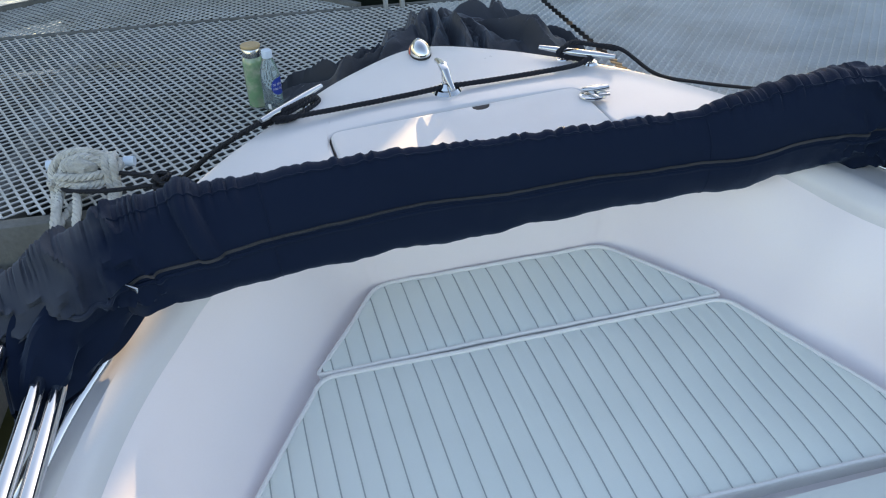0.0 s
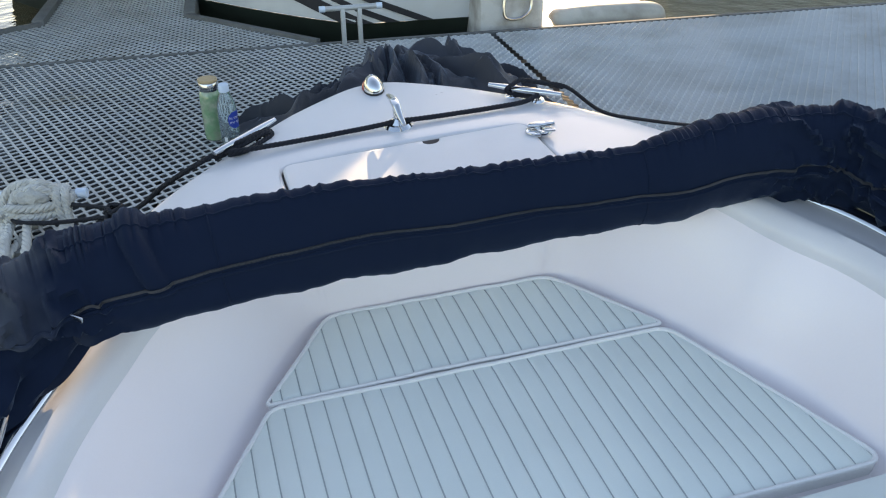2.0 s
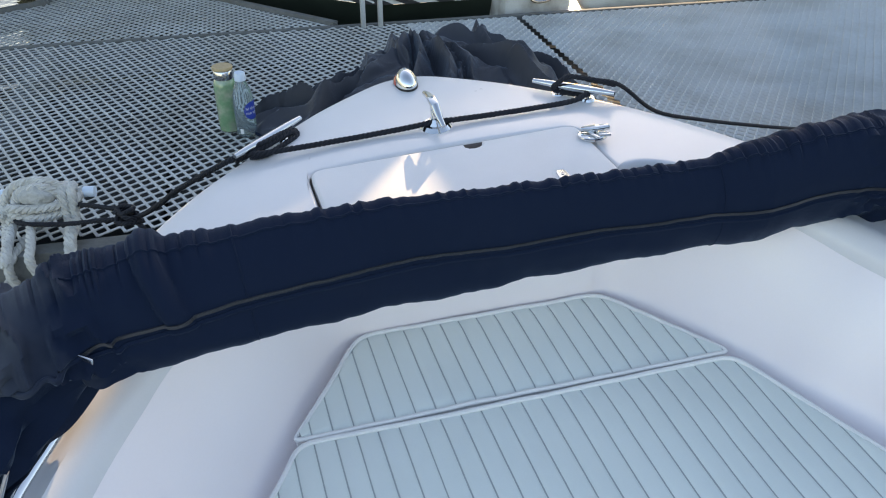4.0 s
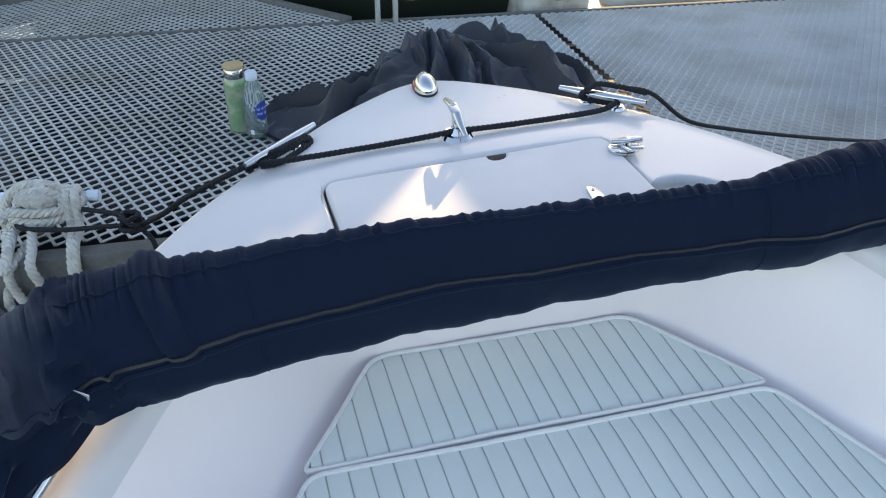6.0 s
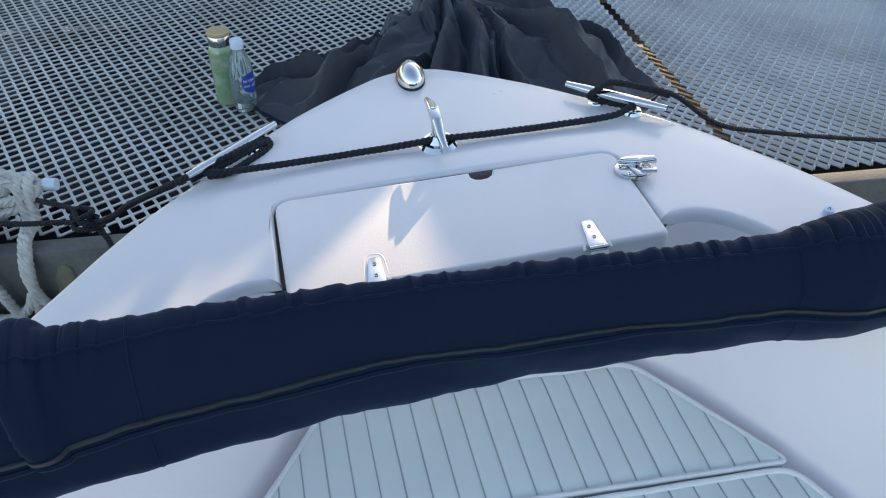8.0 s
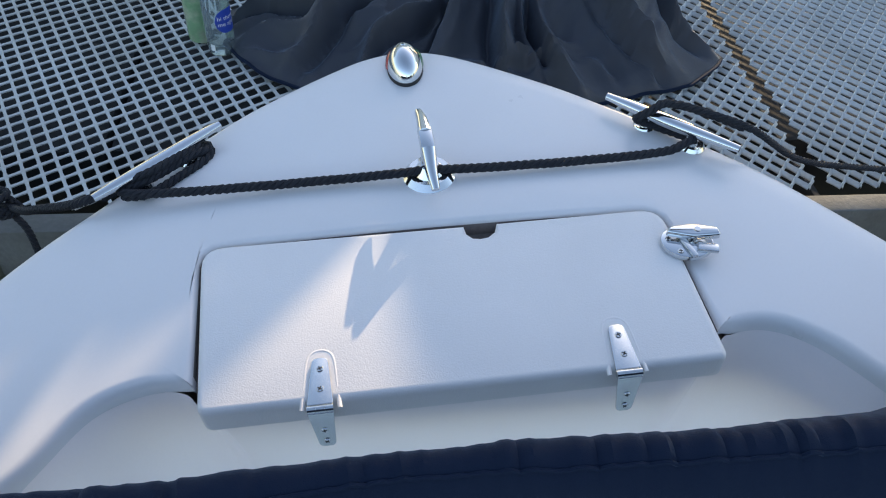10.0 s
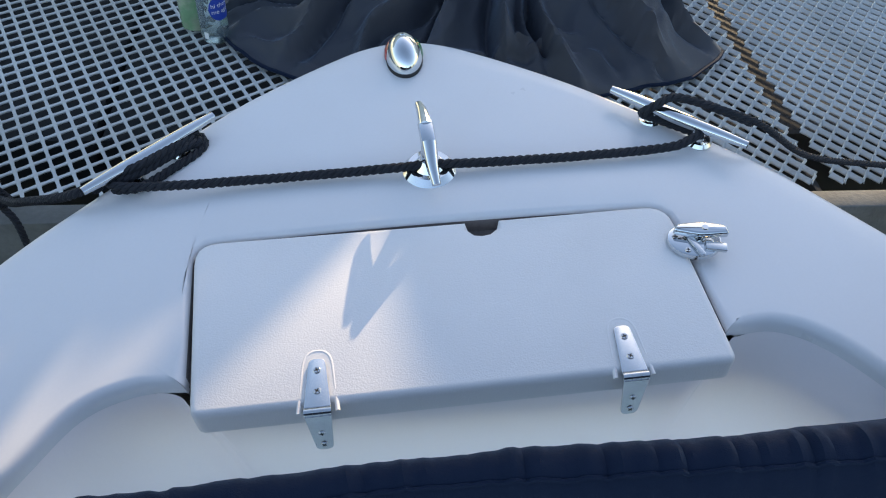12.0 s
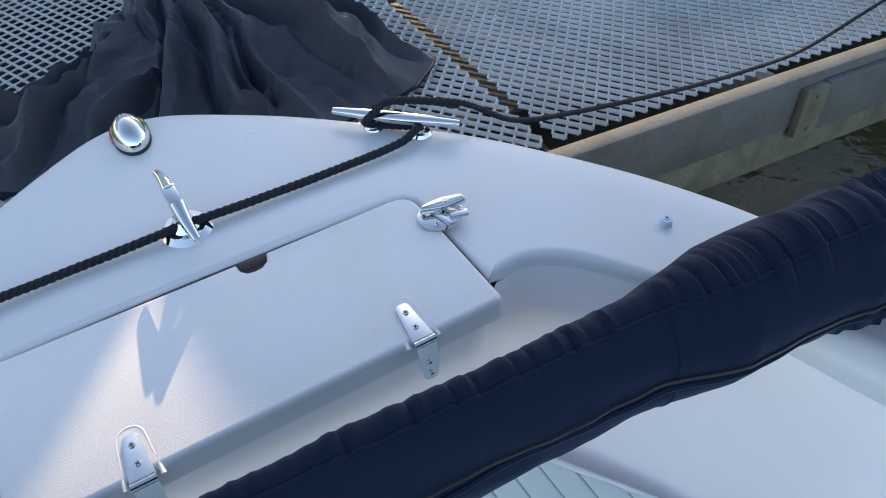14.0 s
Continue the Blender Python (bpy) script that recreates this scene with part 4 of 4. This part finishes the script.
heap = [over_edge(keys) for keys in heap]
rope_thing("heaped_mooring_rope", "weathered pale mooring rope heaped round the dock cleat", heap, 0.0125, GREY_ROPE, 0.046)
bm = bmesh.new()
bmesh.ops.create_icosphere(bm, subdivisions=4, radius=1, matrix=pose(-0.913, 0.515, -0.265) @ Matrix.Diagonal((0.042, 0.026, 0.030, 1)))
for v in bm.verts:
    d = v.co - Vector((-0.913, 0.515, -0.265))
    v.co += d.normalized() * (0.010 * noise.noise(v.co * 38) + 0.004 * noise.noise(v.co * 110))
tagged(part("frayed_rope_end", bm, FRAYED), "frayed white rope end tucked into the heap", "rope")
bm = bmesh.new()
bmesh.ops.create_icosphere(bm, subdivisions=4, radius=1, matrix=pose(-0.775, 0.405, -0.475) @ Matrix.Diagonal((0.028, 0.022, 0.07, 1)))
for v in bm.verts:
    v.co += Vector((noise.noise(v.co * 25), noise.noise(v.co * 25 + Vector((9, 0, 0))), 0)) * 0.010
tagged(part("weedy_fender_pad", bm, WEED), "weed-grown rubbing pad on the dock side", "fender")


# ---- bottles ----
def lathe(profile, segments=32):
    bm = bmesh.new()
    cols = []
    for k in range(segments):
        a = 2 * math.pi * k / segments
        cols.append([Vector((r * math.cos(a), r * math.sin(a), z)) for r, z in profile])
    loft(bm, cols, closed=True)
    bmesh.ops.remove_doubles(bm, verts=bm.verts, dist=1e-6)
    return bm


def curved_patch(radius, a0, a1, z0, z1, ragged=False):
    bm = bmesh.new()
    cols = []
    for k in range(17):
        u = k / 16
        a = radians(a0 + (a1 - a0) * u)
        low = z0 + (z1 - z0) * 0.5 * (1 - math.sqrt(max(0.0, 1 - max(0.0, 1 - u * 2.2) ** 2))) if ragged else z0
        high = z1 - (z1 - z0) * 0.5 * (1 - math.sqrt(max(0.0, 1 - max(0.0, 1 - u * 2.2) ** 2))) if ragged else z1
        cols.append([Vector((radius * math.cos(a), radius * math.sin(a), low + (high - low) * v / 4)) for v in range(5)])
    loft(bm, cols)
    return bm


def bent_text(body, size, radius, angle, z):
    """Letters laid round a bottle."""
    data = bpy.data.curves.new("letters", "FONT")
    data.body, data.size, data.align_x = body, size, "LEFT"
    ob = bpy.data.objects.new("letters", data)
    scene.collection.objects.link(ob)
    me = bpy.data.meshes.new_from_object(ob.evaluated_get(bpy.context.evaluated_depsgraph_get()))
    bpy.data.objects.remove(ob)
    bm = bmesh.new()
    bm.from_mesh(me)
    bmesh.ops.triangulate(bm, faces=bm.faces)
    for v in bm.verts:
        a = radians(angle) + v.co.x / radius
        v.co = Vector((radius * math.cos(a), radius * math.sin(a), z + v.co.y))
    return bm


bottle = thing("water_bottle", "clear plastic water bottle with a round blue label", "bottle", pose(-0.390, 1.018, DOCK_Z + 0.004) @ Matrix.Diagonal((1, 1, 0.92, 1)))
part("body", lathe([(0, 0.0), (0.026, 0.0), (0.031, 0.005), (0.0325, 0.02), (0.0325, 0.135), (0.031, 0.152), (0.024, 0.180), (0.0175, 0.197), (0.0165, 0.203), (0, 0.203)]), CLEAR, bottle, "clear water-filled plastic")
part("cap", lathe([(0, 0.230), (0.0155, 0.230), (0.0175, 0.227), (0.0178, 0.203), (0.0150, 0.2025), (0, 0.2025)]), CAP, bottle, "white screw cap")
label = part("label", curved_patch(0.0331, -92, 12, 0.068, 0.132, True), LABEL_BLUE, bottle, "round blue paper label")
part("lettering", bent_text("hi there", 0.0155, 0.0334, -82, 0.104), WHITE_INK, label)
part("lettering", bent_text("me again", 0.0155, 0.0334, -82, 0.088), WHITE_INK, label)
part("price_patch", curved_patch(0.0331, -128, -108, 0.018, 0.036), WHITE_INK, bottle, "small white patch")

flask = thing("glass_flask", "printed green glass drinking flask with a bamboo lid", "bottle", pose(-0.442, 1.080, DOCK_Z + 0.004) @ Matrix.Diagonal((1, 1, 0.91, 1)))
part("body", lathe([(0, 0.0), (0.031, 0.0), (0.035, 0.004), (0.036, 0.02), (0.036, 0.165), (0.034, 0.182), (0.029, 0.192), (0, 0.192)]), FLASK, flask)
part("neck_ring", lathe([(0, 0.1922), (0.0295, 0.1922), (0.0305, 0.194), (0.0305, 0.222), (0.029, 0.224), (0, 0.224)]), SATIN, flask, "brushed steel neck ring")
part("lid", lathe([(0, 0.2242), (0.031, 0.2242), (0.0325, 0.226), (0.0325, 0.235), (0.031, 0.237), (0, 0.237)]), BAMBOO, flask, "bamboo lid")

# ---- crumpled cover on the dock ----
EDGE = [(-0.40, 1.03), (-0.385, 1.18), (-0.17, 1.22), (-0.01, 1.31), (0.07, 1.47), (0.22, 1.57), (0.40, 1.62), (0.58, 1.50), (0.67, 1.25), (0.80, 1.06), (0.84, 0.95), (0.72, 0.84), (0.58, 0.79), (0.30, 0.71), (-0.05, 0.74), (-0.26, 0.88)]
HUB = Vector((0.20, 1.12))


def edge_far(a):
    d = Vector((math.cos(a), math.sin(a)))
    best = 0.3
    for p, q in zip(EDGE, EDGE[1:] + EDGE[:1]):
        p, q = Vector(p) - HUB, Vector(q) - HUB
        e = q - p
        den = d.x * e.y - d.y * e.x
        if abs(den) < 1e-9:
            continue
        t, u = (p.x * e.y - p.y * e.x) / den, (p.x * d.y - p.y * d.x) / den
        if t > 0 and -1e-6 <= u <= 1 + 1e-6:
            best = t
    return best * (1 + 0.035 * noise.noise((math.cos(a) * 3, math.sin(a) * 3, 1)) + 0.02 * noise.noise((math.cos(a) * 9, math.sin(a) * 9, 1)))


# long folds: (from, to, height, width)
FOLDS = [((0.25, 1.42), (0.03, 1.06), 0.034, 0.036), ((0.24, 1.40), (0.145, 0.90), 0.036, 0.030), ((0.26, 1.40), (0.30, 0.82), 0.040, 0.034), ((0.29, 1.38), (0.43, 0.78), 0.034, 0.030),
         ((0.33, 1.36), (0.56, 0.92), 0.034, 0.038), ((0.36, 1.44), (0.70, 1.10), 0.030, 0.040), ((-0.40, 1.13), (-0.17, 1.10), 0.032, 0.022), ((-0.17, 1.10), (0.02, 1.22), 0.036, 0.030),
         ((-0.24, 0.86), (0.03, 1.12), 0.036, 0.034), ((-0.08, 0.80), (0.10, 1.02), 0.026, 0.026), ((0.40, 0.80), (0.30, 1.06), 0.030, 0.024), ((0.48, 1.10), (0.66, 0.84), 0.034, 0.034),
         ((0.58, 1.12), (0.80, 0.98), 0.028, 0.028), ((0.10, 0.76), (0.40, 0.90), 0.022, 0.026), ((0.05, 1.42), (0.02, 1.20), 0.024, 0.030), ((0.42, 1.52), (0.52, 1.28), 0.026, 0.036), ((0.12, 1.47), (0.20, 1.18), 0.024, 0.026)]


def long_fold(x, y, a, b, high, wide):
    """A bent ridge, steeper on one side, running out at both ends."""
    ax, ay, dx, dy = a[0], a[1], b[0] - a[0], b[1] - a[1]
    long = math.hypot(dx, dy)
    u = ((x - ax) * dx + (y - ay) * dy) / long ** 2
    if not -0.25 < u < 1.25:
        return 0.0
    v = ((y - ay) * dx - (x - ax) * dy) / long + 0.030 * math.sin(u * 3.6 + ax * 40)
    v /= wide * (0.95 if v > 0 else 0.42)
    along = max(0.0, 1 - abs(u - 0.5) / 0.75)
    return high * min(1.0, along * 2.2) * (0.35 + 0.65 * min(1.0, max(0.0, u) * 2.5)) * (math.exp(-abs(v) ** 1.5) - 0.45 * math.exp(-(v + 2.0) ** 2))


def cloth_height(x, y, r):
    h = 0.135 * math.exp(-(abs(x - 0.36) / 0.33) ** 4 - (abs(y - 1.25) / 0.28) ** 4)
    h += 0.06 * math.exp(-((x - 0.60) / 0.16) ** 2 - ((y - 0.98) / 0.16) ** 2)
    h += 0.06 * math.exp(-((x + 0.12) / 0.20) ** 2 - ((y - 1.04) / 0.12) ** 2)
    h += 0.05 * math.exp(-((x - 0.25) / 0.35) ** 2 - ((y - 0.92) / 0.14) ** 2)
    wx, wy = 0.035 * noise.noise((x * 5, y * 5, 7)), 0.035 * noise.noise((x * 5, y * 5, 17))
    parts = [long_fold(x + wx, y + wy, *f) for f in FOLDS]
    ridges = max(parts) + min(parts)
    slack = noise.noise((x * 3.1, y * 3.1, 40))
    soft_folds = 0.020 * noise.noise((x * 9 + wx * 20, y * 6, 31)) + 0.007 * noise.noise((x * 22 + wx * 60, y * 17, 33))
    lift = min(1.0, (1 - r) * 5)
    crumple = 0.062 * (0.42 - abs(noise.noise((x * 6 + wx * 25, y * 6 + wy * 25, 50)))) + 0.015 * (0.4 - abs(noise.noise((x * 13 + wy * 30, y * 13, 60))))
    return 0.012 + max(0.0, crumple + max(0.020, h * (1 + 0.2 * slack)) + 1.9 * ridges + soft_folds) * lift ** 0.55


bm = bmesh.new()
cols = []
for k in range(380):
    a = 2 * math.pi * k / 380
    far = edge_far(a)
    col = []
    for n in range(96):
        r = (n / 95) ** 0.8
        x, y = HUB.x + math.cos(a) * far * r, HUB.y + math.sin(a) * far * r
        slip = 0.016 * noise.noise((x * 5, y * 5, 2)) * min(1, (1 - r) * 6) * min(1, r * 5)
        col.append(Vector((x + slip, y - slip * 0.7, DOCK_Z + cloth_height(x, y, r))))
    cols.append(col)
loft(bm, cols, closed=True)
bmesh.ops.remove_doubles(bm, verts=bm.verts, dist=1e-6)
cover = thing("crumpled_cover", "crumpled faded navy canvas cover lying on the dock", "boat cover")
part("cloth", bm, CANVAS_FADED, cover)
bm = bmesh.new()
sweep(bm, [Vector((c[-1].x, c[-1].y, c[-1].z + 0.004)) for c in cols[::2]] + [cols[0][-1] + Vector((0, 0, 0.004))], 0.0045, 6)
part("hem", bm, CANVAS, cover, "dark stitched hem")

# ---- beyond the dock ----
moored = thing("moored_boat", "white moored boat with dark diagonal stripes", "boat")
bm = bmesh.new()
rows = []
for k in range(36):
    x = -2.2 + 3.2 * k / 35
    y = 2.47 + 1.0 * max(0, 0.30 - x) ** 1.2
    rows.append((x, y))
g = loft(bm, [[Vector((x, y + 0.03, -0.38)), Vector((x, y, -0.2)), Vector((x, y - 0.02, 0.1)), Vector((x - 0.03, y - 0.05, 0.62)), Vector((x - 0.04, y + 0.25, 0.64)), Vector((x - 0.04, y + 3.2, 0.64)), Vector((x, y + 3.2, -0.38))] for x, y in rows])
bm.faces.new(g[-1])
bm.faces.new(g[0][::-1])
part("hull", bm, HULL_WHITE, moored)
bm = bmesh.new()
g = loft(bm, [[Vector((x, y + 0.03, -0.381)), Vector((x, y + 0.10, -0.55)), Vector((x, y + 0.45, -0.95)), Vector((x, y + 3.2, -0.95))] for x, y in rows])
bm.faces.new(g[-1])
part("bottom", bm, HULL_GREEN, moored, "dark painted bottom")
# Unseen upper works, added to keep the low sun off dock and foredeck.
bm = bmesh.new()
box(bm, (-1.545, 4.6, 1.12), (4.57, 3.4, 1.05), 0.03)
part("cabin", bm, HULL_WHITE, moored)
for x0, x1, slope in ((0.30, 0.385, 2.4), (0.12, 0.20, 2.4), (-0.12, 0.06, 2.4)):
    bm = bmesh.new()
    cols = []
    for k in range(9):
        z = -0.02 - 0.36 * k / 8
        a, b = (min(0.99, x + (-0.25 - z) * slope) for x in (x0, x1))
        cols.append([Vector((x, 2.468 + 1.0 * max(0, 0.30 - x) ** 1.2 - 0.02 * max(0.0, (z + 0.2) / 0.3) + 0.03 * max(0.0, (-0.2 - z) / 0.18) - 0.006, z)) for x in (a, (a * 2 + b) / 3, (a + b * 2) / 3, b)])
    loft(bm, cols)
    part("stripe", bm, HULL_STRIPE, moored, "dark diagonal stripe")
# Unseen bars, added to cast the dark bands between the sun patches.
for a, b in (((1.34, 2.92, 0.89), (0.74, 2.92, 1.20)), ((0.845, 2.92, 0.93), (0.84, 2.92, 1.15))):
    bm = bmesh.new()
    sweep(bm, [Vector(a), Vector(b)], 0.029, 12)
    part("davit_strut", bm, SATIN, moored, "unseen strut added to shade between the sun patches")
# Unseen panel, added to shade the canvas boot from the sun.
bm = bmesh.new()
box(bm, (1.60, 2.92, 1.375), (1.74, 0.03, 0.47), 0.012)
part("stern_screen", bm, HULL_WHITE, moored, "unseen white panel added to keep sun off the canvas boot")
# unseen shape slung across the stern, added so its rim cuts the sun patch
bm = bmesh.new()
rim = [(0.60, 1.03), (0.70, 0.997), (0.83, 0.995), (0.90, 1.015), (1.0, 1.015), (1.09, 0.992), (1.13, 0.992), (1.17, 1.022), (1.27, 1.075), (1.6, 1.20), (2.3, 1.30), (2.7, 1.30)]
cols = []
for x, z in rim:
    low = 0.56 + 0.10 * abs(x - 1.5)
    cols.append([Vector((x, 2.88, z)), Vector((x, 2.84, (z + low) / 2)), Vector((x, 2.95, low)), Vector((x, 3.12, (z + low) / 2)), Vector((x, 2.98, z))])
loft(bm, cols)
part("tender", bm, HULL_WHITE, moored, "unseen white shell added to shade the foredeck round the sun patch")
bm = bmesh.new()
box(bm, (1.07, 2.44, -0.30), (0.35, 0.30, 1.30), 0.02)
for v in bm.verts:
    v.co += Vector((noise.noise(v.co * 4), noise.noise(v.co * 4 + Vector((3, 0, 0))), 0)) * 0.012
piling = thing("dock_piling", "square piling with peeling white paint", "piling")
part("shaft", bm, CONCRETE, piling)
bm = bmesh.new()
sweep(bm, glide([(1.02, 2.284, -0.22), (1.02, 2.270, -0.33), (1.10, 2.268, -0.345), (1.16, 2.27, -0.30), (1.16, 2.284, -0.20)], 6), 0.008, 8)
part("handle_bar", bm, SATIN, piling)

bm = bmesh.new()
sweep(bm, glide([(1.34, 2.37, -0.42), (1.38, 2.37, -0.405), (1.6, 2.38, -0.40), (1.9, 2.39, -0.41), (2.0, 2.40, -0.44)], 6), lambda u: 0.075 * min(1, 0.25 + 4 * min(u, 1 - u)) ** 0.5, 18)
tagged(part("boat_fender", bm, FENDER), "long grubby white fender along the dock edge", "fender")

# Unseen boat, added to block the sun from foredeck and starboard dock.
cruiser = thing("shade_cruiser", "unseen large white boat added beyond the dock to shade deck and dock", "boat")
bm = bmesh.new()
loft(bm, [[Vector((x, 6.2 + bow, -0.9)), Vector((x - 0.1, 6.0 + bow, 0.4)), Vector((x - 0.25, 5.9 + bow, 1.5)), Vector((x - 0.2, 6.3 + bow, 1.55)), Vector((x + 1.6, 9.0, 1.55)), Vector((x + 1.6, 9.0, -0.9))] for x, bow in ((4.02, 0.2), (4.4, 0.1), (5.0, 0.0), (8.0, 0.0), (12.0, 0.0))])
part("hull", bm, HULL_WHITE, cruiser)
bm = bmesh.new()
loft(bm, [[Vector((x, 6.1, 1.85 + lift)), Vector((x, 6.0, 2.3)), Vector((x, 6.1, 3.3)), Vector((x + 0.2, 6.5, 3.3)), Vector((x + 0.2, 6.5, 1.85 + lift))] for x, lift in ((3.2, 0.25), (3.4, 0.1), (4.0, 0.0), (12.0, 0.0))])
part("upper_deck", bm, HULL_WHITE, cruiser)
